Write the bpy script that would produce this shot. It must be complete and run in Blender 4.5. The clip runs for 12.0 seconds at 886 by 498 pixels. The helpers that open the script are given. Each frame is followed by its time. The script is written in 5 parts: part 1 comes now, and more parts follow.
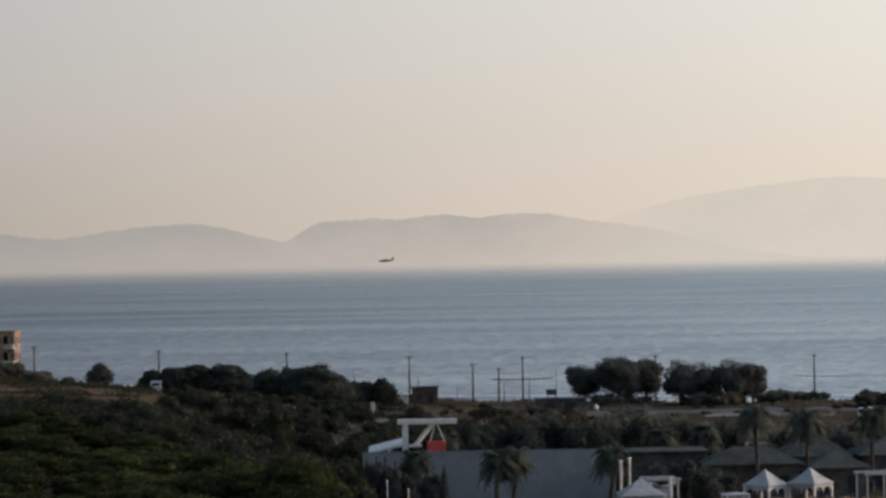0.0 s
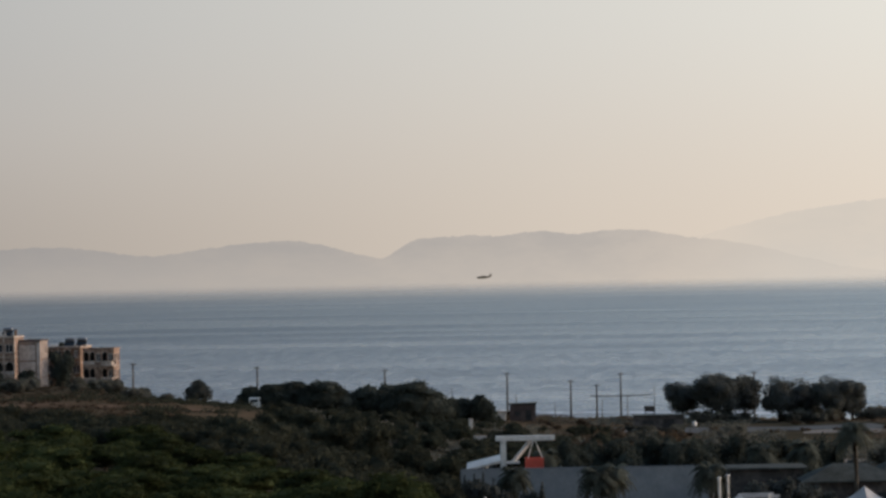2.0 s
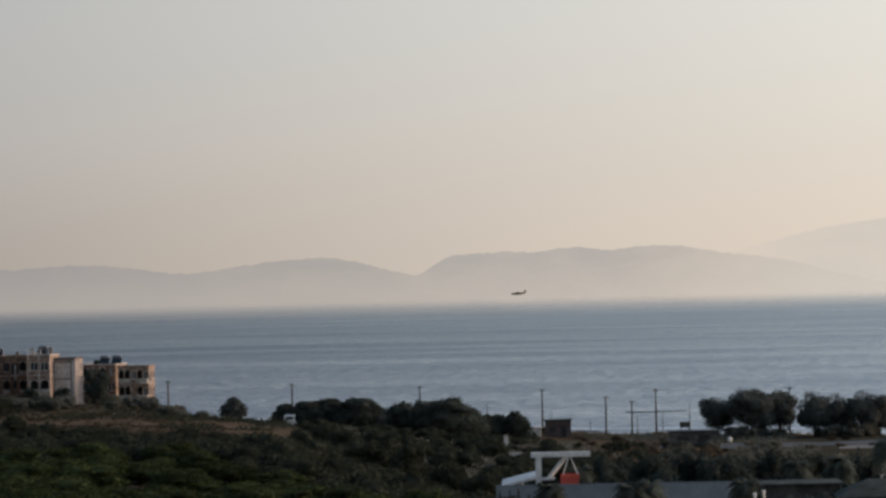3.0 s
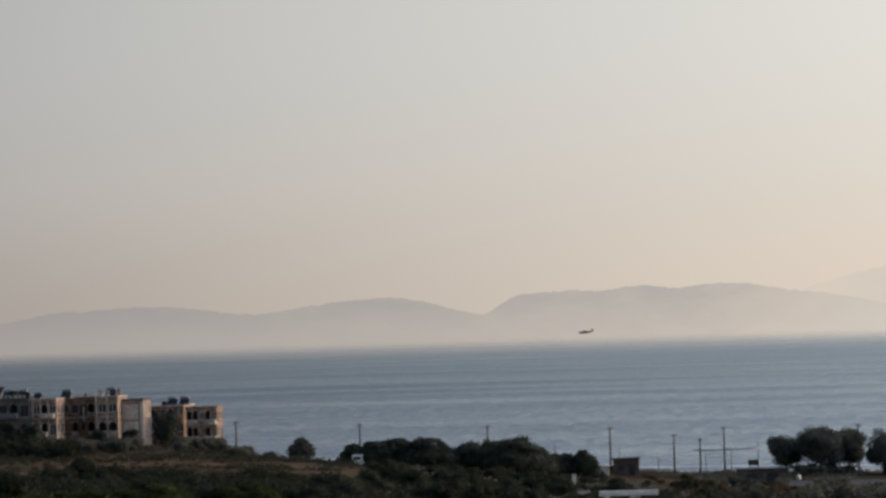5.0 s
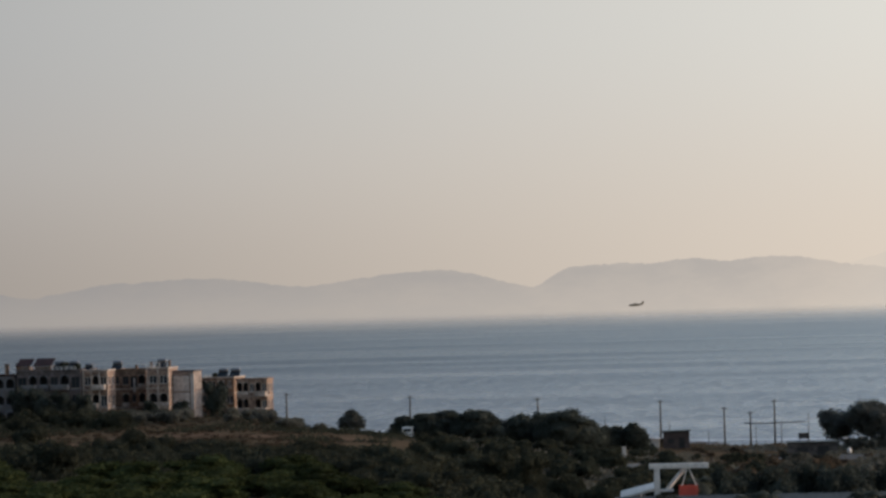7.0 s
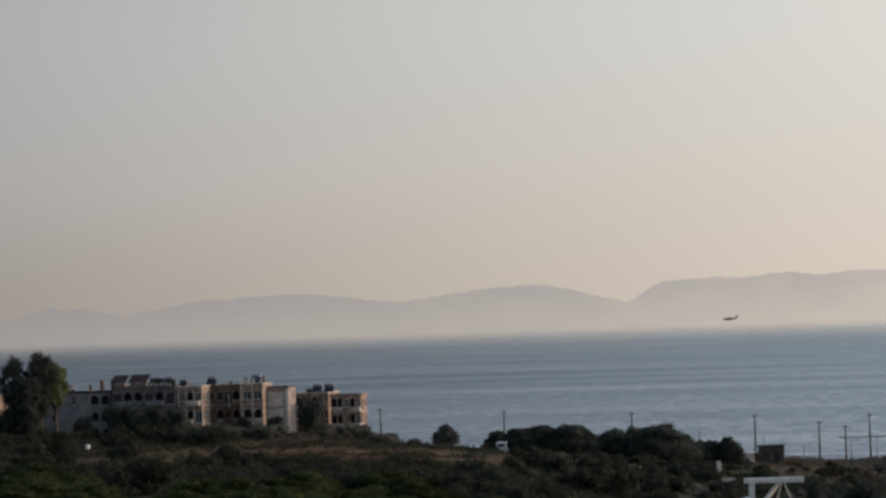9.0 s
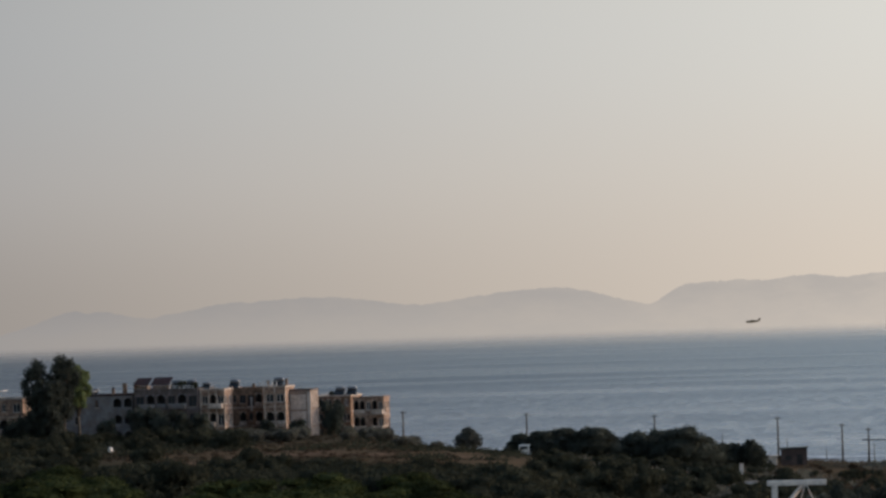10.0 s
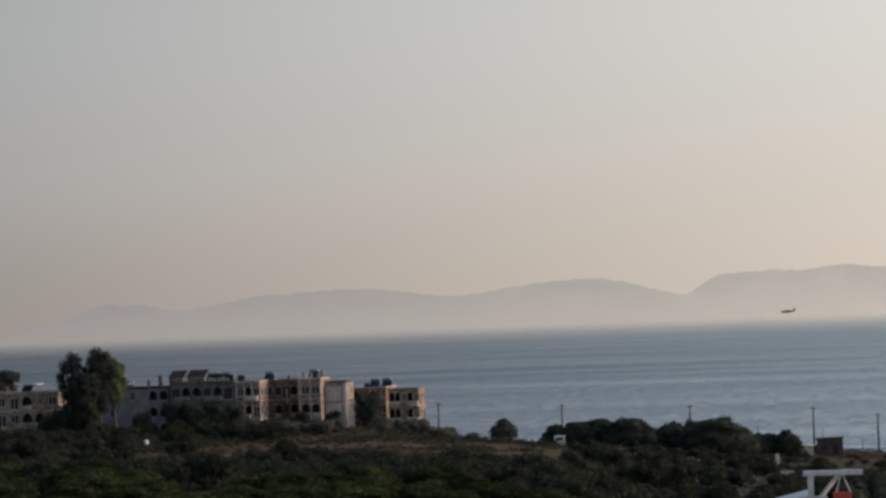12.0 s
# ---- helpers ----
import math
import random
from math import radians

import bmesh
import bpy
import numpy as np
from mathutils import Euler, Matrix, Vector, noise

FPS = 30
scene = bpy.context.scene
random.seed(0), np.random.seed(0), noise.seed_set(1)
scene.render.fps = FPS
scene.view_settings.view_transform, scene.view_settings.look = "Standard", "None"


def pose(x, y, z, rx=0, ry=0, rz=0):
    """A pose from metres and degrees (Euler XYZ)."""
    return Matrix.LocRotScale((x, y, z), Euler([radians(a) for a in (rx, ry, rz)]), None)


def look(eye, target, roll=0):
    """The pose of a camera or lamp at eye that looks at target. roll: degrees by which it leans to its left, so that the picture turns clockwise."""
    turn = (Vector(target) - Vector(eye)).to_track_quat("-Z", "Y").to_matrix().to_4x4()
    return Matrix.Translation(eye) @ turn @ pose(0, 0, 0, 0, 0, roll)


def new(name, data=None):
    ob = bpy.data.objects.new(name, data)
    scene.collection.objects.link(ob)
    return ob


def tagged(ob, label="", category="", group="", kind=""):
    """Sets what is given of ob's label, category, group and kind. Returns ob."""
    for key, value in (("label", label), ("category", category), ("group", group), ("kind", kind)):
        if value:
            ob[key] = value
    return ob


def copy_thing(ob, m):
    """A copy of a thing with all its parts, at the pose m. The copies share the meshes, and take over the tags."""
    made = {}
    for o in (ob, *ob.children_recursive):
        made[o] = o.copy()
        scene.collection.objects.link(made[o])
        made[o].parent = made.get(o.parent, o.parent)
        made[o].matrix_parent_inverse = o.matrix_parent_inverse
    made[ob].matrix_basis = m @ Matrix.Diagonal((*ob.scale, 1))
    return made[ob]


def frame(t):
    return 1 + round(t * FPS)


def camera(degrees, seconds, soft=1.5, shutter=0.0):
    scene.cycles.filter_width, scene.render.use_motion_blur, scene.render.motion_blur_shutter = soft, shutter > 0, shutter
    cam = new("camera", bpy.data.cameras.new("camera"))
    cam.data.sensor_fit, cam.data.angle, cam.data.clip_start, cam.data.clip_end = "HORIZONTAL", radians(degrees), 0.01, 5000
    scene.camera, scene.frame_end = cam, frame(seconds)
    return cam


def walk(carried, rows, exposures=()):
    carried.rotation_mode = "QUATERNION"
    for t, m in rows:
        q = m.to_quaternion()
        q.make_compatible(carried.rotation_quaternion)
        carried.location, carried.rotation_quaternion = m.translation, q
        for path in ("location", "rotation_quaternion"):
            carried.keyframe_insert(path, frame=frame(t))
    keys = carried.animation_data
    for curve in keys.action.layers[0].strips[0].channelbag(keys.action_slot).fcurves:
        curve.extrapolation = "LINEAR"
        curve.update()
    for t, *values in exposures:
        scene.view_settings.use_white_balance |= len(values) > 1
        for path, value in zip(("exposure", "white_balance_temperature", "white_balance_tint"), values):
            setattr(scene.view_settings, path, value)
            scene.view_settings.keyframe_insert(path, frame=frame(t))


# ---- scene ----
EYE = 32.0
cam = camera(15.0, 12.0, soft=2.8)
# seconds, yaw, pitch, roll: a hand-held camera that turns where it stands
ROWS = [
    (0.0, 0.0, -0.114, -0.9892),
    (0.5, 0.6427, 0.3096, -1.1983),
    (1.0, 1.2855, 0.3856, -1.0413),
    (1.5, 1.5602, 0.1815, -1.0697),
    (2.0, 1.659, 0.1975, -1.0609),
    (2.5, 1.9971, 0.3275, -1.0559),
    (3.0, 2.2394, 0.4909, -1.2705),
    (3.2, 2.4014, 0.4651, -1.27),
    (4.8, 3.3321, 0.9795, -1.3583),
    (5.0, 3.3558, 1.1879, -1.6415),
    (5.5, 3.3271, 1.0128, -1.6477),
    (6.0, 3.6818, 0.9392, -1.3871),
    (6.5, 3.7921, 0.6613, -1.3182),
    (7.0, 4.2289, 0.7403, -1.5093),
    (7.5, 5.1677, 0.7375, -1.5295),
    (7.7, 5.2661, 0.6866, -1.4647),
    (9.3, 5.9938, 1.0832, -1.85),
    (9.5, 6.1012, 1.0633, -1.8701),
    (10.0, 6.1898, 1.0977, -1.7781),
    (10.5, 6.3447, 1.2754, -1.8296),
    (11.0, 6.6419, 1.1134, -1.8793),
    (11.5, 6.6932, 1.0068, -2.0763),
    (12.0, 6.7836, 0.9713, -2.0157),
]
walk(cam, [(t, Matrix.Translation((0, 0, EYE)) @ pose(0, 0, 0, 0, 0, yaw) @ pose(0, 0, 0, 90 + pitch) @ pose(0, 0, 0, 0, 0, roll))
           for t, yaw, pitch, roll in ROWS],
     exposures=[(0.0, 0.0), (12.0, 0.0)])

# ---- light: a low hazy sun to the right, a bright hazy sky ----
SUN_AZ, SUN_EL = radians(78), radians(13)
SUN_DIR = Vector((math.sin(SUN_AZ) * math.cos(SUN_EL), math.cos(SUN_AZ) * math.cos(SUN_EL), math.sin(SUN_EL)))


class Nodes:
    """A short way to write node trees."""

    def __init__(self, tree):
        self.tree = tree
        tree.nodes.clear()

    def add(self, kind, props=None, **inputs):
        n = self.tree.nodes.new(kind)
        props = props or {}
        if "operation" in props:
            n.operation = props["operation"]
        if "use_clamp" in props:
            n.use_clamp = props["use_clamp"]
        if "interpolation_type" in props:
            n.interpolation_type = props["interpolation_type"]
        if "data_type" in props:
            n.data_type, n.blend_type = props["data_type"], props["blend_type"]
        for k, v in inputs.items():
            self.put(n, int(k[1:]) if k[0] == "i" and k[1:].isdigit() else k.replace("_", " "), v)
        return n

    def put(self, n, key, v):
        s = n.inputs[key]
        if isinstance(v, bpy.types.NodeSocket):
            self.tree.links.new(v, s)
        elif isinstance(v, bpy.types.Node):
            self.tree.links.new(v.outputs[0], s)
        else:
            s.default_value = v

    def math(self, op, a, b=0.0, clamp=False):
        return self.add("ShaderNodeMath", {"operation": op, "use_clamp": clamp}, i0=a, i1=b).outputs[0]

    def between(self, v, lo, hi, to0=0.0, to1=1.0, smooth=True):
        n = self.add("ShaderNodeMapRange", {"interpolation_type": "SMOOTHSTEP" if smooth else "LINEAR"})
        for i, x in enumerate((v, lo, hi, to0, to1)):
            self.put(n, i, x)
        return n.outputs[0]

    def mix(self, fac, a, b, blend="MIX"):
        n = self.add("ShaderNodeMix", {"data_type": "RGBA", "blend_type": blend})
        for i, x in ((0, fac), (6, a), (7, b)):
            self.put(n, i, x)
        return n.outputs[2]

    def noise(self, scale, detail=3.0, rough=0.55, vector=None, out=0):
        n = self.add("ShaderNodeTexNoise", Scale=scale, Detail=detail, Roughness=rough)
        if vector is not None:
            self.put(n, "Vector", vector)
        return n.outputs[out]


def rgb(r, g, b):
    return (r, g, b, 1.0)


world = bpy.data.worlds.new("hazy_sky")
world.use_nodes = True
scene.world = world
N = Nodes(world.node_tree)
way = N.add("ShaderNodeTexCoord").outputs["Generated"]
xyz = N.add("ShaderNodeSeparateXYZ", Vector=way)
up = xyz.outputs[2]
side = N.add("ShaderNodeVectorMath", {"operation": "DOT_PRODUCT"}, i0=way, i1=(math.sin(SUN_AZ), math.cos(SUN_AZ), 0.0)).outputs["Value"]
sky = N.add("ShaderNodeTexSky")
sky.sky_type, sky.sun_disc, sky.sun_elevation, sky.sun_rotation = "NISHITA", False, SUN_EL, SUN_AZ
sky.air_density, sky.dust_density, sky.ozone_density = 1.3, 1.2, 3.0
SKY_STRENGTH = 0.15
upper = N.mix(1.0, sky.outputs[0], rgb(SKY_STRENGTH * 1.04, SKY_STRENGTH, SKY_STRENGTH * 1.05), "MULTIPLY")
# the haze: pinkish beige at the horizon, a cooler pale grey a few degrees up, brighter towards the sun
haze = N.mix(N.between(up, -0.005, 0.088), rgb(0.535, 0.475, 0.418), rgb(0.553, 0.552, 0.535))
gain = N.mix(N.between(side, -0.15, 0.35, smooth=False), rgb(0.50, 0.53, 0.595), rgb(1.50, 1.455, 1.375))
gain = N.mix(N.between(side, 0.35, 1.0), gain, rgb(2.4, 2.2, 1.9))
# the sky is darkest square to the sun and brightens again opposite to it
gain = N.mix(N.between(side, -0.3, -0.9), gain, rgb(1.15, 1.12, 1.06))
haze = N.mix(1.0, haze, gain, "MULTIPLY")
dim = N.between(side, -0.06, 0.22, 0.15, 0.0, False)
haze = N.mix(N.math("MULTIPLY", dim, N.between(up, 0.0, 0.045, 1.0, 0.0)), haze, rgb(0.0, 0.0, 0.0))
gain = N.mix(N.between(side, -0.15, 0.35, smooth=False), rgb(0.11, 0.12, 0.15), rgb(2.55, 2.45, 2.3))
gain = N.mix(N.between(side, 0.35, 1.0), gain, rgb(3.3, 3.0, 2.6))
gain = N.mix(N.between(side, -0.3, -0.9), gain, rgb(1.95, 1.75, 1.5))
upper = N.mix(1.0, upper, gain, "MULTIPLY")
full = N.mix(N.between(up, 0.08, 0.27), haze, upper)
N.add("ShaderNodeOutputWorld", Surface=N.add("ShaderNodeBackground", Color=full, Strength=1.0))

sun = bpy.data.lights.new("sun", "SUN")
sun.energy, sun.angle, sun.color = 1.65, radians(1.5), (1.0, 0.79, 0.61)
new("sun", sun).matrix_world = look(SUN_DIR * 1000, (0, 0, 0))

# ---- materials ----


def material(name, base, rough=0.7, vary=0.25, scale=1.0, fine=8.0, bump=0.1, bump_size=0.05, metallic=0.0, island=0.0, thing=0.0, stain=None, gloss=0.15, translucent=0.0):
    """A surface with grain and stains at two scales; island and thing vary it from piece to piece."""
    m = bpy.data.materials.new(name)
    m.use_nodes = True
    n = Nodes(m.node_tree)
    at = n.add("ShaderNodeNewGeometry")
    pos = at.outputs["Position"]
    big, small = n.noise(scale, 4.0, 0.6, pos), n.noise(fine, 3.0, 0.6, pos)
    tone = n.math("ADD", n.math("MULTIPLY", n.between(big, 0.3, 0.7, -1, 1), vary), n.math("MULTIPLY", n.between(small, 0.3, 0.7, -1, 1), vary * 0.6))
    if island:
        tone = n.math("ADD", tone, n.math("MULTIPLY", n.between(at.outputs["Random Per Island"], 0, 1, -1, 1, False), island))
    if thing:
        rnd = n.add("ShaderNodeObjectInfo").outputs["Random"]
        tone = n.math("ADD", tone, n.math("MULTIPLY", n.between(rnd, 0, 1, -1, 1, False), thing))
    gain = n.math("MAXIMUM", n.math("ADD", tone, 1.0), 0.15)
    col = n.mix(1.0, rgb(*base), n.add("ShaderNodeCombineColor", i0=gain, i1=gain, i2=gain).outputs[0], "MULTIPLY")
    if stain:
        col = n.mix(n.between(n.noise(scale * 2.3, 5.0, 0.65, pos), 0.44, 0.66), col, rgb(*stain))
    bmp = n.add("ShaderNodeBump", Strength=min(1.0, bump * 3), Distance=bump_size, Height=small)
    p = n.add("ShaderNodeBsdfPrincipled", Base_Color=col, Roughness=rough, Metallic=metallic, Normal=bmp.outputs[0])
    p.inputs["Specular IOR Level"].default_value = gloss
    shader = p.outputs[0]
    if translucent:
        t = n.add("ShaderNodeBsdfTranslucent", Color=col)
        shader = n.add("ShaderNodeMixShader", i0=translucent, i1=p.outputs[0], i2=t.outputs[0]).outputs[0]
    n.add("ShaderNodeOutputMaterial", Surface=shader)
    return m


LEAF_PINE = material("pine_foliage", (0.039, 0.046, 0.017), 0.95, 0.3, 0.25, 3.0, island=0.1, thing=0.22, translucent=0.25, gloss=0.05)
# lighter than the scrub: haze along the shore is put into its colour
LEAF_DARK = material("evergreen_foliage", (0.092, 0.094, 0.084), 0.95, 0.15, 0.4, 4.0, island=0.08, thing=0.12, translucent=0.35, gloss=0.05)
LEAF_SCRUB = material("maquis_foliage", (0.040, 0.041, 0.028), 0.95, 0.16, 0.15, 3.0, island=0.08, thing=0.16, translucent=0.3, gloss=0.03)
LEAF_GROVE = material("grove_foliage", (0.060, 0.065, 0.053), 0.95, 0.25, 0.4, 4.0, island=0.12, thing=0.2, translucent=0.35, gloss=0.05)
# sunlit yellow-green of the poplars' right side, put into the leaf colour
LEAF_POPLAR_LIT = material("sunlit_poplar_foliage", (0.150, 0.175, 0.080), 0.95, 0.25, 0.4, 4.0, island=0.2, thing=0.15, translucent=0.35, gloss=0.05)
LEAF_PALM = material("palm_fronds", (0.078, 0.080, 0.062), 0.95, 0.25, 0.6, 5.0, island=0.15, thing=0.2, translucent=0.3, gloss=0.05)
LEAF_DRY = material("dry_scrub", (0.074, 0.053, 0.035), 0.95, 0.3, 0.2, 4.0, island=0.12, thing=0.3, translucent=0.3, gloss=0.03)
# paled towards grey: haze over the right-hand flat is put into the colour
LEAF_COAST = material("haze_paled_coastal_scrub", (0.108, 0.102, 0.082), 0.95, 0.3, 0.2, 3.0, island=0.12, thing=0.3, translucent=0.4, gloss=0.03)
LEAF_STRAW = material("straw_hedge", (0.27, 0.19, 0.145), 0.95, 0.3, 0.4, 4.0, island=0.15, thing=0.2, translucent=0.4, gloss=0.03)
# dry grass, lightened for the same haze over the flat
LEAF_GRASS = material("haze_paled_dry_grass", (0.125, 0.096, 0.070), 0.95, 0.3, 0.2, 4.0, island=0.12, translucent=0.4, gloss=0.03)
BARK = material("bark", (0.075, 0.060, 0.046), 0.9, 0.3, 1.0, 12.0, bump=0.3)
WALL_TAN = material("ochre_render", (0.325, 0.218, 0.16), 0.9, 0.42, 0.9, 2.6, thing=0.06, stain=(0.17, 0.11, 0.085))
WALL_BROWN = material("brown_render", (0.235, 0.145, 0.095), 0.9, 0.42, 0.8, 2.4, stain=(0.15, 0.095, 0.07))
# block F's shade is put into this darker colour; B's parapet shares it
WALL_DULL_SHADE = material("dull_shade_brown_render", (0.122, 0.10, 0.096), 0.9, 0.42, 0.6, 2.0, stain=(0.11, 0.085, 0.075))
# dark shed boards; on the resort fronts the colour stands for veranda shade
WALL_DARK = material("dark_boards_and_veranda_shade", (0.088, 0.075, 0.068), 0.9, 0.25, 0.6, 4.0, stain=(0.05, 0.044, 0.042))
WALL_ROSE = material("rose_render", (0.29, 0.228, 0.192), 0.9, 0.3, 0.7, 2.4, stain=(0.20, 0.152, 0.125))
WALL_PALE = material("pale_render", (0.58, 0.515, 0.455), 0.9, 0.18, 0.6, 3.0, stain=(0.38, 0.33, 0.285))
WALL_GREY = material("grey_render", (0.165, 0.16, 0.163), 0.85, 0.25, 0.35, 3.0, stain=(0.15, 0.13, 0.115))
TRIM = material("pale_trim", (0.47, 0.38, 0.315), 0.8, 0.36, 0.7, 2.5, stain=(0.30, 0.235, 0.19))
TILE = material("red_roof_tiles", (0.040, 0.022, 0.022), 0.8, 0.25, 1.2, 9.0, bump=0.3)
# near-black fill: the shade inside openings is put into the colour
DARK = material("opening_shade_fill", (0.035, 0.033, 0.032), 0.6, 0.2, 1.0, 6.0)
WHITE = material("white_paint", (0.70, 0.635, 0.57), 0.5, 0.08, 0.6, 6.0, stain=(0.52, 0.47, 0.42))
WHITE_CLOTH = material("white_canvas", (0.38, 0.355, 0.34), 0.8, 0.16, 0.6, 6.0)
RED = material("red_paint", (0.72, 0.125, 0.08), 0.5, 0.12, 0.8, 8.0)
SCREEN = material("grey_blue_sheet", (0.245, 0.243, 0.243), 0.6, 0.12, 0.12, 3.0, stain=(0.20, 0.203, 0.21))
ROOF_GREY = material("grey_shingle_roof", (0.078, 0.080, 0.072), 0.9, 0.25, 0.6, 6.0, bump=0.3, gloss=0.02)
WOOD = material("weathered_wood", (0.085, 0.070, 0.058), 0.85, 0.25, 1.0, 10.0, bump=0.2)
METAL = material("dull_steel", (0.20, 0.20, 0.21), 0.5, 0.15, 0.8, 8.0, metallic=0.6)
RUBBER = material("black_rubber", (0.02, 0.02, 0.02), 0.8, 0.1, 1.0, 8.0)
BRICK = material("dull_brick", (0.085, 0.062, 0.056), 0.9, 0.2, 0.6, 6.0)
DIRT = material("pale_dirt", (0.175, 0.145, 0.118), 0.95, 0.2, 0.15, 1.5)
FIELD = material("bare_brown_field", (0.125, 0.082, 0.055), 0.95, 0.25, 0.08, 1.2, gloss=0.0)
ROAD = material("worn_asphalt", (0.075, 0.072, 0.070), 0.9, 0.2, 0.1, 1.5)
FOAM = material("surf_foam", (0.55, 0.56, 0.57), 0.7, 0.15, 0.1, 1.0)
# the craft's dark look against the sky is put into its paint
PLANE_DARK = material("aircraft_shadow_paint", (0.16, 0.14, 0.10), 0.5, 0.1, 0.3, 2.0)


def glass_material():
    m = bpy.data.materials.new("window_glass")
    m.use_nodes = True
    n = Nodes(m.node_tree)
    p = n.add("ShaderNodeBsdfPrincipled", Base_Color=rgb(0.03, 0.035, 0.04), Roughness=0.08)
    n.add("ShaderNodeOutputMaterial", Surface=p)
    return m


GLASS = glass_material()


def ground_material():
    """Dry grass, scrubby soil and bare earth in patches."""
    m = bpy.data.materials.new("dry_coastal_ground")
    m.use_nodes = True
    n = Nodes(m.node_tree)
    pos = n.add("ShaderNodeNewGeometry").outputs["Position"]
    big, mid, fine = n.noise(0.018, 4, 0.6, pos), n.noise(0.11, 4, 0.6, pos), n.noise(1.6, 3, 0.6, pos)
    col = n.mix(n.between(big, 0.42, 0.6), rgb(0.056, 0.047, 0.031), rgb(0.110, 0.076, 0.048))
    col = n.mix(n.between(mid, 0.52, 0.68), col, rgb(0.034, 0.036, 0.022))
    col = n.mix(n.math("MULTIPLY", n.between(fine, 0.4, 0.75), 0.6), col, rgb(0.070, 0.050, 0.033))
    bmp = n.add("ShaderNodeBump", Strength=0.6, Distance=0.4, Height=n.math("ADD", mid, n.math("MULTIPLY", fine, 0.4)))
    p = n.add("ShaderNodeBsdfPrincipled", Base_Color=col, Roughness=0.95, Normal=bmp.outputs[0], Specular_IOR_Level=0.0)
    n.add("ShaderNodeOutputMaterial", Surface=p)
    return m


def sea_material():
    """Ruffled sea with calmer and rougher patches; the far edge goes transparent for haze."""
    m = bpy.data.materials.new("sea_water")
    m.use_nodes = True
    n = Nodes(m.node_tree)
    pos = n.add("ShaderNodeNewGeometry").outputs["Position"]
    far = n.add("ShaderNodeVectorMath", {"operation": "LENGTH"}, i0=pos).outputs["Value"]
    dash = n.noise(1.0, 4, 0.66, n.add("ShaderNodeMapping", Vector=pos, Scale=(0.15, 0.125, 1.0)).outputs[0])
    fine = n.noise(1.0, 2, 0.5, n.add("ShaderNodeMapping", Vector=pos, Scale=(0.24, 0.30, 1.0)).outputs[0])
    dash = n.math("ADD", n.math("MULTIPLY", dash, 0.75), n.math("MULTIPLY", n.between(fine, 0.32, 0.68), 0.25))
    band = n.noise(1.0, 4, 0.55, n.add("ShaderNodeMapping", Vector=pos, Scale=(0.0035, 0.012, 1.0)).outputs[0])
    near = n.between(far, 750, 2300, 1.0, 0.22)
    calm = n.math("ADD", n.math("MULTIPLY", n.math("SUBTRACT", dash, 0.5), n.math("MULTIPLY", near, 1.35)), n.math("MULTIPLY", n.math("SUBTRACT", band, 0.5), n.between(far, 900, 2600, 0.85, 0.4)))
    chop = n.noise(0.30, 3, 0.6, n.add("ShaderNodeMapping", Vector=pos, Scale=(1.0, 0.5, 1.0)).outputs[0])
    ripple = n.noise(1.3, 3, 0.6, pos)
    h = n.math("ADD", n.math("MULTIPLY", chop, 1.2), n.math("MULTIPLY", ripple, 0.35))
    bmp = n.add("ShaderNodeBump", Strength=n.math("MULTIPLY", n.between(calm, -0.28, 0.28, 1.0, 0.4, False), n.between(far, 800, 2200, 1.0, 0.8)), Distance=1.0, Height=h)
    # body paler in the shallows, standing also for brighter reflection near the shore
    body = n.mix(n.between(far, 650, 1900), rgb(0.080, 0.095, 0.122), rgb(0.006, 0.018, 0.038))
    # light and dark wave streaks are painted into the body colour
    body = n.mix(1.0, body, n.add("ShaderNodeCombineColor", i0=n.between(calm, -0.3, 0.3, 0.55, 1.45, False), i1=n.between(calm, -0.3, 0.3, 0.55, 1.45, False), i2=n.between(calm, -0.3, 0.3, 0.6, 1.4, False)).outputs[0], "MULTIPLY")
    p = n.add("ShaderNodeBsdfPrincipled", Base_Color=body, Roughness=n.between(calm, -0.25, 0.25, 0.36, 0.22, False), IOR=1.333, Normal=bmp.outputs[0])
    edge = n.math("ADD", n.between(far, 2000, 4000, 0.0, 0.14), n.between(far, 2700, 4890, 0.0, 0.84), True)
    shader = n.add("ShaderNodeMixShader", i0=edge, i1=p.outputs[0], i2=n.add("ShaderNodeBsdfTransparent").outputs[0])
    n.add("ShaderNodeOutputMaterial", Surface=shader)
    return m


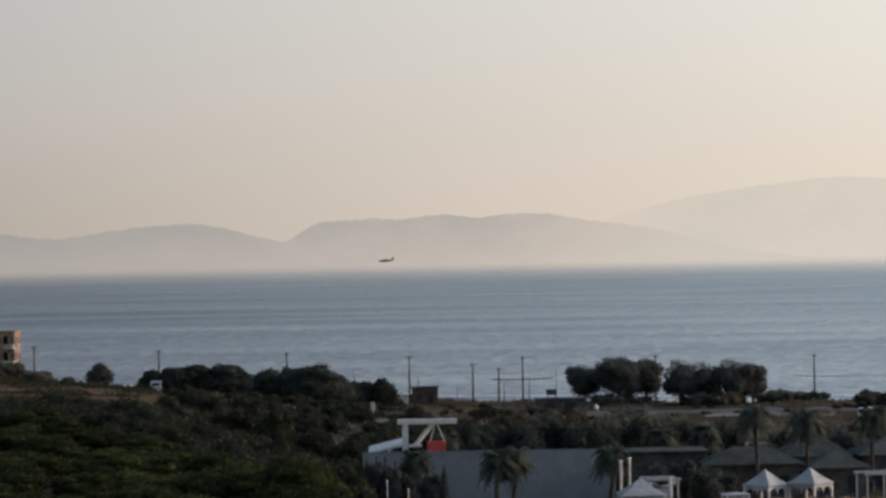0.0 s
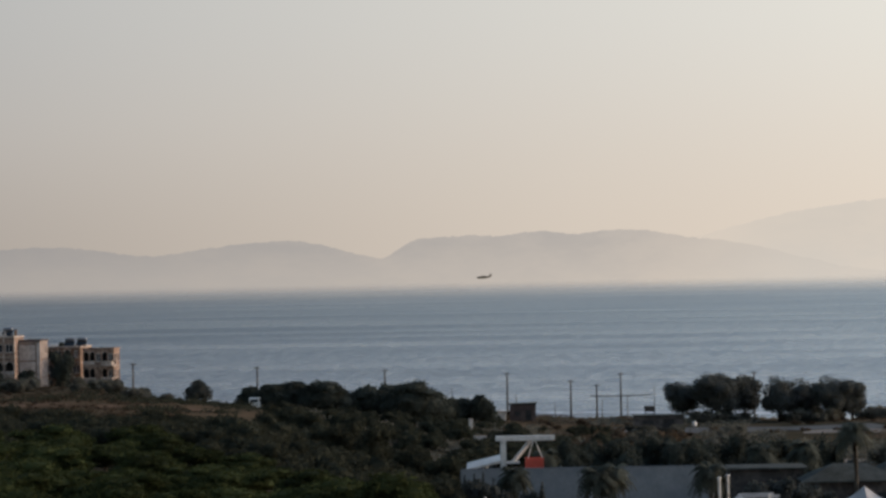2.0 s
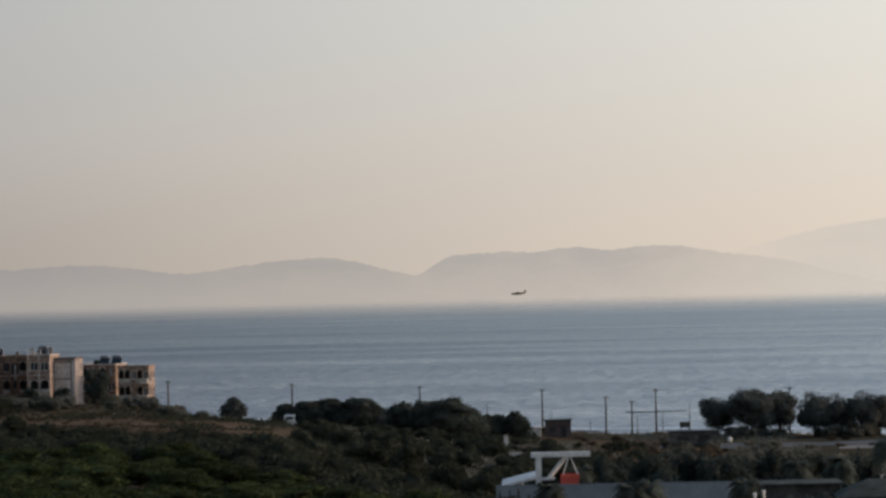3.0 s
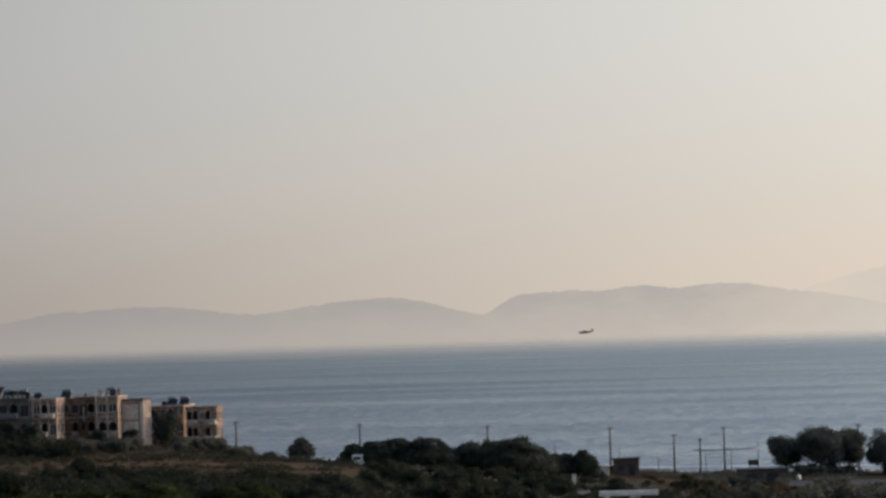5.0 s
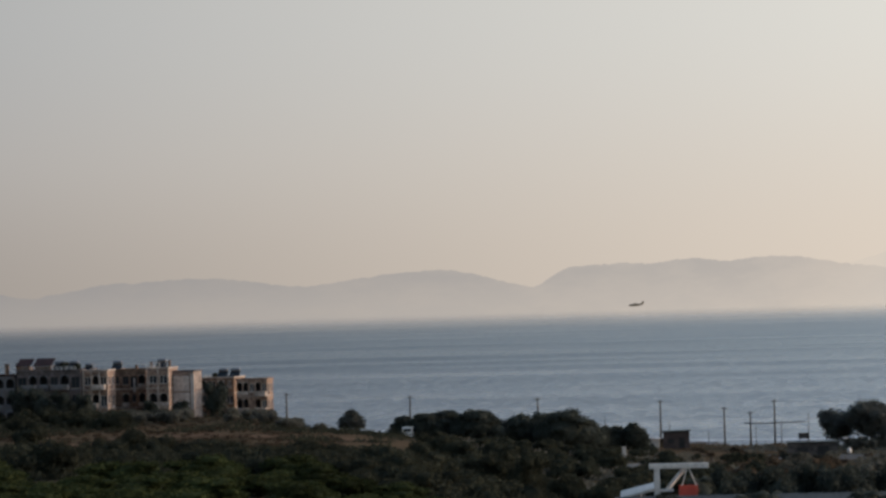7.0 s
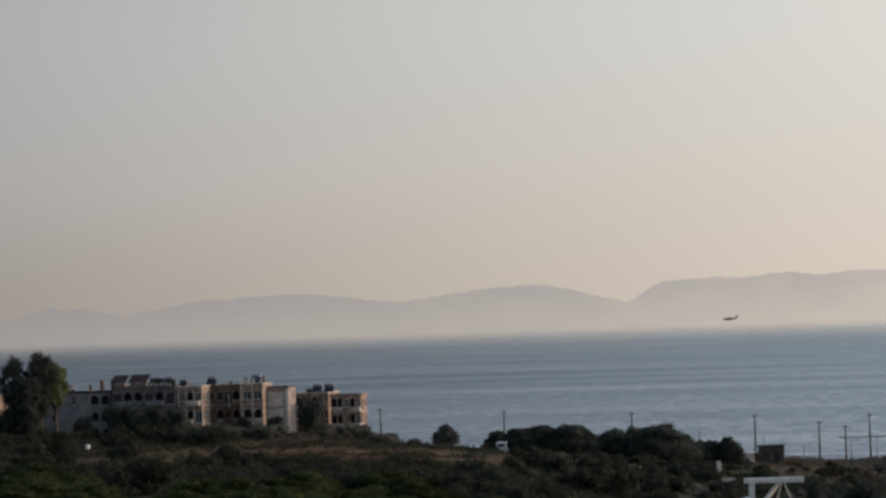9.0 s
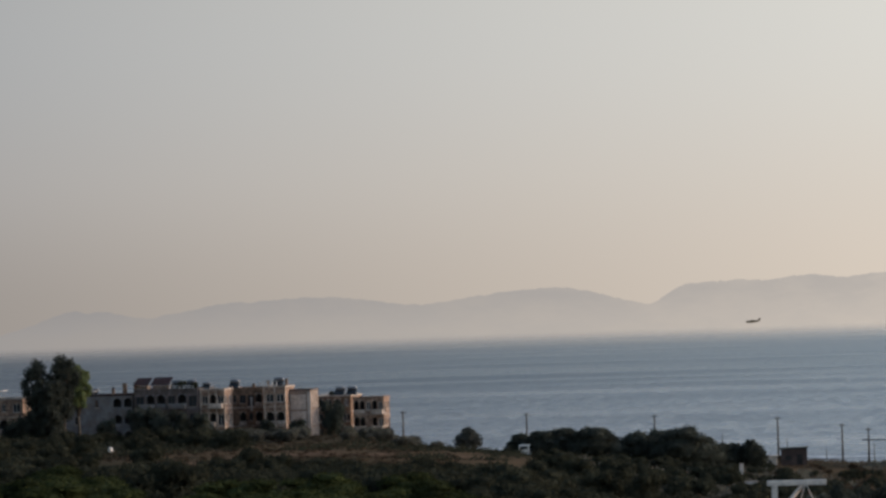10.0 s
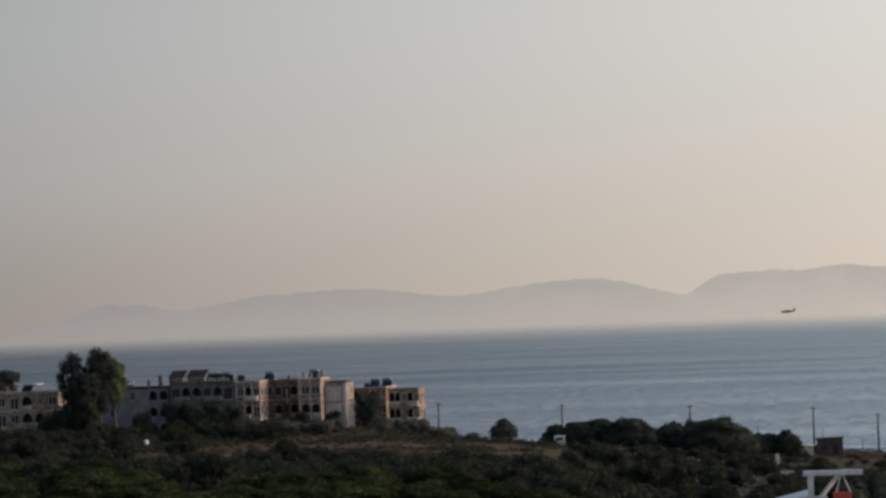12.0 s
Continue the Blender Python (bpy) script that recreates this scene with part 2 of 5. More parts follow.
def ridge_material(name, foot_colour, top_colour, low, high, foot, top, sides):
    """Far mountainside: haze painted as a glowing veil, thicker and greyer towards its foot."""
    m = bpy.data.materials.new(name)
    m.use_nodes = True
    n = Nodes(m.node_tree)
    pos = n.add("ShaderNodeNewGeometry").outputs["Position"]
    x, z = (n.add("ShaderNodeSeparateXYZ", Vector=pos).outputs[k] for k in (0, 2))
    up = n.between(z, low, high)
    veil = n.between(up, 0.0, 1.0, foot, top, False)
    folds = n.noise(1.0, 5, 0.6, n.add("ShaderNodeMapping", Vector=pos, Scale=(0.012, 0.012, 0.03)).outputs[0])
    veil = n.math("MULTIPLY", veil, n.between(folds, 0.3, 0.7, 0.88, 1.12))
    # the mountain also fades sideways, again standing for haze
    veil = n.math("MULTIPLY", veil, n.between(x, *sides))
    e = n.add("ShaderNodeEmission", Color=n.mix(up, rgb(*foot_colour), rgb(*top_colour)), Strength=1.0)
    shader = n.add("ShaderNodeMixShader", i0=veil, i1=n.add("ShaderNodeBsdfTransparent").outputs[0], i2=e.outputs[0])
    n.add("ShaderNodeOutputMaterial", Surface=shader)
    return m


# ---- mesh helpers ----


def mesh_object(name, bm, mat, parent=None, smooth=False):
    me = bpy.data.meshes.new(name)
    bm.to_mesh(me)
    bm.free()
    me.materials.append(mat)
    if smooth:
        for f in me.polygons:
            f.use_smooth = True
    ob = new(name, me)
    if parent is not None:
        ob.parent = parent
    return ob


def part(name, bm, mat, parent, label="", smooth=False):
    ob = mesh_object(name, bm, mat, parent, smooth)
    return tagged(ob, label) if label else ob


def from_arrays(name, verts, faces, mat, parent=None, smooth=False):
    me = bpy.data.meshes.new(name)
    me.from_pydata([tuple(v) for v in verts], [], [tuple(f) for f in faces])
    me.materials.append(mat)
    if smooth:
        for f in me.polygons:
            f.use_smooth = True
    me.update()
    ob = new(name, me)
    if parent is not None:
        ob.parent = parent
    return ob


def box(bm, x0, y0, z0, x1, y1, z1, bevel=0.0, m=None):
    """A box between two corners, with its edges taken off."""
    r = bmesh.ops.create_cube(bm, size=1.0)
    vs = r["verts"]
    t = Matrix.Translation(((x0 + x1) / 2, (y0 + y1) / 2, (z0 + z1) / 2)) @ Matrix.Diagonal((abs(x1 - x0), abs(y1 - y0), abs(z1 - z0), 1))
    bmesh.ops.transform(bm, matrix=(m @ t) if m is not None else t, verts=vs)
    if bevel:
        es = list({e for v in vs for e in v.link_edges})
        bmesh.ops.bevel(bm, geom=es, offset=bevel, segments=1, affect="EDGES")


def tube(bm, points, radii, sides=8):
    """A tapered tube along points."""
    rings = []
    for i, (p, r) in enumerate(zip(points, radii)):
        p = Vector(p)
        a = Vector(points[max(i - 1, 0)])
        b = Vector(points[min(i + 1, len(points) - 1)])
        q = (b - a).to_track_quat("Z", "Y")
        rings.append([bm.verts.new(p + q @ Vector((r * math.cos(2 * math.pi * k / sides), r * math.sin(2 * math.pi * k / sides), 0))) for k in range(sides)])
    for a, b in zip(rings, rings[1:]):
        for k in range(sides):
            bm.faces.new((a[k], a[(k + 1) % sides], b[(k + 1) % sides], b[k]))
    bm.faces.new(rings[0][::-1])
    bm.faces.new(rings[-1])


def empty(name, m, label, category, group="", kind=""):
    ob = new(name)
    ob.empty_display_size = 0.2
    ob.matrix_basis = m
    return tagged(ob, label, category, group, kind)


def spot(az, d, z=None):
    """A place d metres off at az degrees right of ahead, on the ground unless z is given."""
    x, y = d * math.sin(radians(az)), d * math.cos(radians(az))
    return x, y, ground_z(az, d) if z is None else z


def step(v, lo, hi):
    t = min(max((v - lo) / (hi - lo), 0.0), 1.0)
    return t * t * (3 - 2 * t)


def shore(az):
    return 690 + 15.5 * max(0.0, min(-az, 14)) - 3.7 * max(0.0, min(az, 12))


def ground_z(az, d):
    """Height of the land: the camera's hill, a scrubby spur and plateau on one side, a low coastal flat on the other."""
    valley = 3.0 + 27.3 * math.exp(-((d / 85) ** 1.2)) - 1.4 * step(d, 420, 640)
    spur = 17.0 + 13.3 * math.exp(-((d / 60) ** 1.5)) - 6.8 * step(d, 270, 450) - 3.2 * step(d, 610, 700)
    near, far = step(-az, 0.2, 5.5), step(-az, -2.0, 8.5)
    near += (step(-az, -0.5, 2.6) - near) * (1 - step(d, 205, 268))
    w = near + (far - near) * step(d, 280, 480)
    w = w * step(d, 15, 130) * (1 - 0.6 * step(abs(az), 60, 120))
    z = valley + (spur - valley) * w
    x, y = d * math.sin(radians(az)), d * math.cos(radians(az))
    z += 0.5 * noise.noise((x * 0.03, y * 0.03, 3.1)) + 0.25 * noise.noise((x * 0.1, y * 0.1, 7.7))
    z -= 0.042 * max(0.0, d - 560) * step(az, -7.6, -6.5) * step(-az, 2.5, 5.0) * step(shore(az), d - 5, d + 60)
    s = shore(az)
    inland = step(abs(az), 75, 105)
    fall = step(d, s - 55 - 60 * far, s + 12) * (1 - inland)
    z = z * (1 - fall) + (-2.0) * fall
    return z + inland * 30 * step(d, 150, 1500)


def make_ground():
    az = [-180 + 6 * i for i in range(int((180 - 18) / 6) + 1)]
    az += [-18 + 0.25 * i for i in range(1, 121)]
    az += [12 + 6 * i for i in range(1, 29)]
    az = [a for a in az if a < 180]
    ds = [3, 8, 15, 25, 40, 60, 80, 100, 120, 140] + [150 + 8 * i for i in range(82)] + [830, 900, 1200, 2000, 3400, 4900]
    verts = [(0, 0, ground_z(0, 0.1))] + [spot(a, d) for a in az for d in ds]
    nd, na = len(ds), len(az)
    faces = []
    for i in range(na):
        j = (i + 1) % na
        faces.append((0, 1 + j * nd, 1 + i * nd))
        for k in range(nd - 1):
            if ds[k] >= 900 and max(abs(az[i]), abs(az[j])) < 100:
                continue
            faces.append((1 + i * nd + k, 1 + j * nd + k, 1 + j * nd + k + 1, 1 + i * nd + k + 1))
    ob = from_arrays("ground", verts, faces, ground_material(), smooth=True)
    tagged(ob, "dry brown coastal ground with scrub and grass", "ground", kind="structure")


def make_sea():
    az = [-105 + 5 * i for i in range(43)]
    ds = [560, 700, 900, 1300, 2000, 3000, 4000, 4900]
    verts = [spot(a, d, 0.0) for a in az for d in ds]
    faces = [(i * 8 + k, (i + 1) * 8 + k, (i + 1) * 8 + k + 1, i * 8 + k + 1) for i in range(42) for k in range(7)]
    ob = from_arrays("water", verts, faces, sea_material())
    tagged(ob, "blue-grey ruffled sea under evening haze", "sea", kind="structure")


def make_ridge(name, label, mat, dist, peaks, a0, a1, power, seed):
    """A mountain range: a steep front sheet whose crest joins bell-shaped peaks (azimuth, height, left and right half width)."""
    n = 520
    rows = []
    for i in range(n + 1):
        az = a0 + (a1 - a0) * i / n
        h = 0.0
        for c, top, wl, wr in peaks:
            w = wl if az < c else wr
            h += (top * math.exp(-(((az - c) / w) ** 2))) ** power
        h = h ** (1 / power)
        h += 1.6 * noise.noise((az * 2.2, seed, 0)) + 1.7 * noise.noise((az * 6.0, seed, 4)) + 1.1 * noise.noise((az * 15.0, seed, 6)) + 1.4 * noise.noise((az * 17.0, seed, 9)) * noise.noise((az * 1.3, seed, 2)) * 2
        rows.append((az, max(h, 0.0)))
    verts, faces, steps = [], [], 6
    for az, h in rows:
        for k in range(steps + 1):
            u = k / steps
            d = dist + 60 * u + 14 * noise.noise((az * 3, u * 3, seed)) * (1 - u)
            verts.append(spot(az, d, -14 + (h + 14) * u))
    s1 = steps + 1
    for i in range(n):
        for k in range(steps):
            faces.append((i * s1 + k, (i + 1) * s1 + k, (i + 1) * s1 + k + 1, i * s1 + k + 1))
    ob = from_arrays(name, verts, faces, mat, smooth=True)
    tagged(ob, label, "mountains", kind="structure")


make_ground()
make_sea()
make_ridge("backdrop_1", "far hazy grey mountain range across the sea", ridge_material("painted_haze_mountain", (0.335, 0.335, 0.345), (0.235, 0.25, 0.28), 2, 66, 0.36, 0.42, (60, 400, 1.0, 0.2)), 4790,
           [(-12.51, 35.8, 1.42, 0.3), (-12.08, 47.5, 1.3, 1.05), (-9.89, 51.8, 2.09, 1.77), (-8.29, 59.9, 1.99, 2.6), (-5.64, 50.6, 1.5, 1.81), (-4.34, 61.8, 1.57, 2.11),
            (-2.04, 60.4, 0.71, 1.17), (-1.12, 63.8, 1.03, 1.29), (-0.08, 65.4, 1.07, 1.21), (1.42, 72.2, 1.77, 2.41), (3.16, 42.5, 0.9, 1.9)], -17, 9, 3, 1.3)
make_ridge("backdrop_2", "pale hazy high mountain farther across the sea", ridge_material("paler_painted_haze_mountain", (0.50, 0.515, 0.51), (0.40, 0.42, 0.425), 0, 100, 0.32, 0.25, (150, 400, 0.0, 1.0)), 4860,
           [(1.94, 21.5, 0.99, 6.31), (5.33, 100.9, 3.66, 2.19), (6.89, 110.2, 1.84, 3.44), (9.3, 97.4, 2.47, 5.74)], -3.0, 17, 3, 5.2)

# ---- vegetation ----


def leaf_cloud(rng, lobes, count, size, core=0.74, reach=1.07):
    """Many small leaf clumps over rounded lobes (x, y, z, rx, ry, rz), with a ragged core behind them."""
    lobes = np.array(lobes, float)
    area = (lobes[:, 3] * lobes[:, 4] + lobes[:, 3] * lobes[:, 5] + lobes[:, 4] * lobes[:, 5])
    which = rng.choice(len(lobes), count, p=area / area.sum())
    d = rng.normal(size=(count, 3))
    d /= np.linalg.norm(d, axis=1)[:, None]
    r = rng.uniform(0.70, reach, count) + 0.10 * np.sin(5 * d[:, 0] + which) * np.sin(6 * d[:, 2] + 2 * which)
    c = lobes[which, :3] + d * lobes[which, 3:] * r[:, None]
    a = rng.normal(size=(count, 3))
    a /= np.linalg.norm(a, axis=1)[:, None]
    b = np.cross(a, rng.normal(size=(count, 3)))
    b /= np.linalg.norm(b, axis=1)[:, None]
    s = size * rng.uniform(0.55, 1.45, count)[:, None]
    bend = np.cross(a, b) * s * 0.25
    verts = np.stack([c - a * s, c - b * s * 0.55 + bend, c + a * s, c + b * s * 0.55 + bend], 1).reshape(-1, 3)
    faces = [(4 * i, 4 * i + 1, 4 * i + 2, 4 * i + 3) for i in range(count)]
    verts = list(map(tuple, verts))
    for x, y, z, rx, ry, rz in lobes:
        bm = bmesh.new()
        bmesh.ops.create_icosphere(bm, subdivisions=2, radius=1.0)
        k0 = len(verts)
        for v in bm.verts:
            w = core * (1 + 0.22 * noise.noise(v.co * 2.3 + Vector((x, y, z))))
            verts.append((x + v.co.x * rx * w, y + v.co.y * ry * w, z + v.co.z * rz * w))
        bm.verts.index_update()
        faces += [tuple(k0 + v.index for v in f.verts) for f in bm.faces]
        bm.free()
    return verts, faces


def trunk_mesh(rng, height, radius, tips):
    """A tapered, slightly bent trunk with limbs to the tips."""
    bm = bmesh.new()
    lean = rng.uniform(-0.25, 0.25, 2)
    fork = Vector((lean[0], lean[1], height))
    tube(bm, [(0, 0, -0.4), (lean[0] * 0.3, lean[1] * 0.2, height * 0.5), fork], [radius * 1.25, radius * 0.95, radius * 0.7], 9)
    for t in tips:
        t = Vector(t)
        mid = fork.lerp(t, 0.5) + Vector((0, 0, 0.12 * (t - fork).length))
        tube(bm, [fork, mid, t], [radius * 0.6, radius * 0.4, radius * 0.15], 6)
    return bm


def make_tree(name, label, category, mat, seed, lobes, leaves, size, trunk_h, trunk_r, group="", m=None, core=0.74, reach=1.07):
    rng = np.random.default_rng(seed)
    ob = empty(name, m or Matrix.Identity(4), label, category, group)
    part("trunk", trunk_mesh(rng, trunk_h, trunk_r, [lobe[:3] for lobe in lobes]), BARK, ob, smooth=True)
    v, f = leaf_cloud(rng, lobes, leaves, size, core, reach)
    from_arrays("crown", v, f, mat, ob)
    return ob


def make_bush(name, label, category, mat, seed, lobes, leaves, size, group=""):
    """A low bush: foliage to the ground on a few short stems."""
    rng = np.random.default_rng(seed)
    ob = empty(name, Matrix.Identity(4), label, category, group)
    bm = bmesh.new()
    for lobe in lobes:
        tube(bm, [(lobe[0] * 0.2, lobe[1] * 0.2, -0.3), (lobe[0] * 0.6, lobe[1] * 0.6, lobe[2] * 0.6), lobe[:3]], [0.08, 0.06, 0.03], 5)
    part("stem", bm, BARK, ob)
    v, f = leaf_cloud(rng, lobes, leaves, size)
    from_arrays("foliage", v, f, mat, ob)
    return ob


def random_lobes(rng, n, spread, z0, z1, r0, r1, flat=0.75):
    out = []
    for i in range(n):
        a, q = rng.uniform(0, 2 * math.pi), spread * math.sqrt(rng.uniform(0.05, 1))
        r = rng.uniform(r0, r1)
        out.append((q * math.cos(a), q * math.sin(a), rng.uniform(z0, z1) - 0.25 * (q / max(spread, 0.1)) * (z1 - z0), r, r * rng.uniform(0.85, 1.15), r * flat))
    return out


def placed(az, d, turn=0.0, s=1.0, sz=None, lift=0.0):
    x, y, z = spot(az, d)
    return pose(x, y, z + lift, 0, 0, turn) @ Matrix.Diagonal((s, s, sz or s, 1))


def scatter(kinds, group, places, rng, s0, s1, flat=1.0):
    """Copies of a few grown plants over the places (azimuth, distance)."""
    for i, (az, d) in enumerate(places):
        src = kinds[int(rng.integers(len(kinds)))]
        s = rng.uniform(s0, s1)
        m = placed(az, d, rng.uniform(0, 360), s, s * flat * rng.uniform(0.85, 1.15))
        if not src.get("used"):
            src["used"] = 1
            src.matrix_basis = m
            tagged(src, group=group)
        else:
            tagged(copy_thing(src, m @ Matrix.Diagonal((*[1 / v for v in src.scale], 1))), group=group)



def joined(name, label, mat, kinds, batches, rng):
    """A dense thicket, past counting, in one mesh: the same plants as elsewhere, grown together."""
    verts, faces, k0 = [], [], 0
    for places, s0, s1 in batches:
        for az, d in places:
            me = max((o.data for o in kinds[int(rng.integers(len(kinds)))].children), key=lambda q: len(q.vertices))
            co = np.empty(len(me.vertices) * 3)
            me.vertices.foreach_get("co", co)
            s = rng.uniform(s0, s1)
            m = np.array(placed(az, d, rng.uniform(0, 360), s, s * rng.uniform(0.85, 1.15)))
            verts.append(co.reshape(-1, 3) @ m[:3, :3].T + m[:3, 3])
            faces += [tuple(k0 + i for i in f.vertices) for f in me.polygons]
            k0 += len(me.vertices)
    tagged(from_arrays(name, np.concatenate(verts), faces, mat), label, "thicket", kind="stuff")


rng = np.random.default_rng(11)

# far evergreens by the shore: (azimuth, distance, crown width, height)
SHORE_TREES = [(2.36, 622, 6.8, 7.3), (2.92, 618, 10.0, 9.3), (3.42, 626, 6.6, 8.5), (3.99, 618, 6.8, 8.5), (4.38, 622, 7.8, 7.9), (4.88, 616, 8.2, 8.3), (5.22, 619, 6.2, 7.4)]
for i, (az, d, w, h) in enumerate(SHORE_TREES):
    r = np.random.default_rng(100 + i)
    lobes = [(0, 0, h * 0.55, w * 0.42, w * 0.42, h * 0.42)]
    for k in range(8):
        a = k * 0.8 + r.uniform(0, 0.5)
        q = w * r.uniform(0.24, 0.36)
        lobes.append((q * math.cos(a), q * math.sin(a), h * r.uniform(0.30, 0.80), w * r.uniform(0.17, 0.25), w * r.uniform(0.17, 0.25), h * r.uniform(0.13, 0.21)))
    make_tree("shore_tree", "dark evergreen tree with a dense rounded crown on the shore", "tree", LEAF_DARK, 200 + i, lobes, 6000, 0.18, h * 0.35, 0.26, "trees along the shore", placed(az, d))

# the grove: (azimuth, distance, crown width, height of the top above the sea)
GROVE = [(-4.97, 577, 3.6, 11.3), (-4.62, 573, 5.2, 11.9), (-4.24, 575, 6.0, 12.3), (-3.72, 571, 7.2, 12.5), (-3.47, 578, 4.2, 10.8), (-2.98, 574, 6.0, 11.3), (-2.62, 577, 5.4, 11.5),
         (-2.24, 570, 8.2, 12.3), (-1.90, 575, 5.4, 10.6), (-1.62, 578, 4.0, 8.8), (-1.36, 580, 4.0, 8.5), (-1.06, 579, 3.8, 9.1)]
for i, (az, d, w, top) in enumerate(GROVE):
    h = (top - ground_z(az, d)) / 0.97
    r = np.random.default_rng(300 + i)
    w *= 1.22
    lobes = [(0, 0, h * 0.40, w * 0.48, w * 0.48, h * 0.44), (-w * 0.3, 0, h * 0.3, w * 0.34, w * 0.3, h * 0.3), (w * 0.3, 0, h * 0.3, w * 0.34, w * 0.3, h * 0.3)]
    for k in range(18):
        a = k * 2.4 + r.uniform(0, 0.6)
        u = r.uniform(0.25, 1.0)
        lobes.append((w * 0.42 * u * math.cos(a), w * 0.42 * u * math.sin(a), h * (0.80 - 0.42 * u * u * r.uniform(0.7, 1.2)), w * r.uniform(0.10, 0.20), w * r.uniform(0.10, 0.20), h * r.uniform(0.08, 0.17)))
    make_tree("grove_tree", "dark broad evergreen tree in a dense grove", "tree", LEAF_GROVE, 400 + i, lobes, 4600, 0.19, h * 0.3, 0.25, "trees of the grove", placed(az, d))

# the lone bush on the rise, and two tall poplars by the apartments
r = np.random.default_rng(5)
lone = make_bush("round_bush", "lone dark round bush on the brow of the rise", "bush", LEAF_DARK, 6, [(0, 0, 1.9, 1.7, 1.7, 1.7), (-1.1, 0, 1.5, 1.1, 1.0, 1.1), (1.2, 0.2, 1.6, 1.1, 1.0, 1.2), (0.3, 0, 3.0, 0.9, 0.9, 0.8)], 1500, 0.22)
lone.matrix_basis = placed(-5.87, 588, 0, 1.12)
# poplars: azimuth, distance, height, crown width, where the crown begins and ends as shares of the height
# the paler crown holds the clump's sunlit green in its leaf colour
for i, (az, d, h, w, low, high, mat) in enumerate([(-13.13, 622, 15.6, 6.6, 0.05, 0.97, LEAF_GROVE), (-12.70, 622, 16.6, 6.9, 0.30, 0.97, LEAF_GROVE),
                                                   (-12.44, 625, 14.4, 4.8, 0.46, 1.0, LEAF_POPLAR_LIT), (-12.92, 619, 12.6, 6.2, 0.05, 0.95, LEAF_GROVE)]):
    r = np.random.default_rng(500 + i)
    lobes = []
    n = round(54 * (high - low))
    for k in range(n):
        u = (k + 0.5) / n
        wide = w * 0.5 * (1 - abs(2 * u - 1) ** 4) ** 0.25
        rad = w * r.uniform(0.08, 0.17)
        a = k * 2.4 + r.uniform(-0.4, 0.4)
        q = max(wide - rad, 0.1) * r.uniform(0.35, 1.1)
        lobes.append((q * math.cos(a), q * math.sin(a), h * (low + 0.03 + (high - low - 0.06) * u) + r.uniform(-0.4, 0.4), rad, rad, rad * r.uniform(0.8, 1.15)))
    make_tree("poplar", "tall ragged poplar tree beside the apartment buildings", "tree", mat, 510 + i, lobes, 9000, 0.18, h * 0.35, 0.28, "poplars by the apartments", placed(az, d), 0.66, 1.35)
r = np.random.default_rng(530)
make_tree("garden_tree", "rounded dark tree behind the apartment building", "tree", LEAF_DARK, 531, random_lobes(r, 9, 2.2, 8.0, 12.0, 1.2, 1.9, 0.8), 2200, 0.26, 7.0, 0.28, m=placed(-14.28, 668, 0, 1.15))

# pines of the near spur


def pine_reach(az):
    """How far out the pines grow on the spur."""
    return float(np.interp(-az, (1.0, 2.2, 3.6, 4.7, 5.8, 7.5, 12.0, 14.0), (165, 182, 210, 236, 252, 266, 270, 325)))


pines = []
for i in range(5):
    r = np.random.default_rng(600 + i)
    lobes = random_lobes(r, 11, 1.9, 2.6, 4.2, 0.7, 1.25, 0.62) + [(0, 0, 2.6, 1.9, 1.9, 1.3)]
    pines.append(make_tree("pine_tree", "low green pine tree with a bushy crown on the spur", "tree", LEAF_PINE, 620 + i, lobes, 2600, 0.15, 1.7, 0.16))
places = []
for k in range(33):
    d = 150 + k * 6.0
    a = -15.6
    while a < -0.9:
        reach = pine_reach(a)
        if d < reach + rng.uniform(-7, 7):
            places.append((a + rng.uniform(-0.4, 0.4), d + rng.uniform(-2, 2)))
        a += math.degrees(rng.uniform(4.4, 6.4) / d)
scatter(pines, "pines of the spur", places, rng, 0.75, 1.25, 0.56)

# bushes: a belt below the apartments, the slope's scrub, the dark thickets of the flat
bushes = []
for i in range(5):
    r = np.random.default_rng(700 + i)
    bushes.append(make_bush("bush", "dark green evergreen bush in the coastal scrub", "bush", LEAF_SCRUB, 720 + i, random_lobes(r, 7, 1.5, 0.8, 2.0, 0.7, 1.2, 0.75) + [(0, 0, 0.7, 1.5, 1.5, 0.9)], 1200, 0.175))
dry = []
for i in range(3):
    r = np.random.default_rng(740 + i)
    dry.append(make_bush("dry_bush", "low brownish dry bush in the coastal scrub", "bush", LEAF_DRY, 760 + i, random_lobes(r, 6, 1.3, 0.5, 1.2, 0.5, 0.9, 0.65) + [(0, 0, 0.4, 1.3, 1.3, 0.6)], 700, 0.16))

coast = []
for i in range(3):
    r = np.random.default_rng(780 + i)
    coast.append(make_bush("coastal_bush", "grey-green bush on the dry coastal flat", "bush", LEAF_COAST, 785 + i, random_lobes(r, 7, 1.5, 0.8, 2.0, 0.7, 1.2, 0.75) + [(0, 0, 0.7, 1.5, 1.5, 0.9)], 1200, 0.175))
straw = []
for i in range(2):
    r = np.random.default_rng(790 + i)
    straw.append(make_bush("hedge_bush", "straw-brown hedge bush before the garden tents", "bush", LEAF_STRAW, 795 + i, random_lobes(r, 7, 1.3, 0.5, 1.2, 0.5, 0.9, 0.65) + [(0, 0, 0.4, 1.3, 1.3, 0.6)], 900, 0.16))

belt = [(rng.uniform(-15.0, -7.05), rng.uniform(585, 632)) for _ in range(76)] + [(rng.uniform(-7.05, -6.2), rng.uniform(560, 600)) for _ in range(8)]
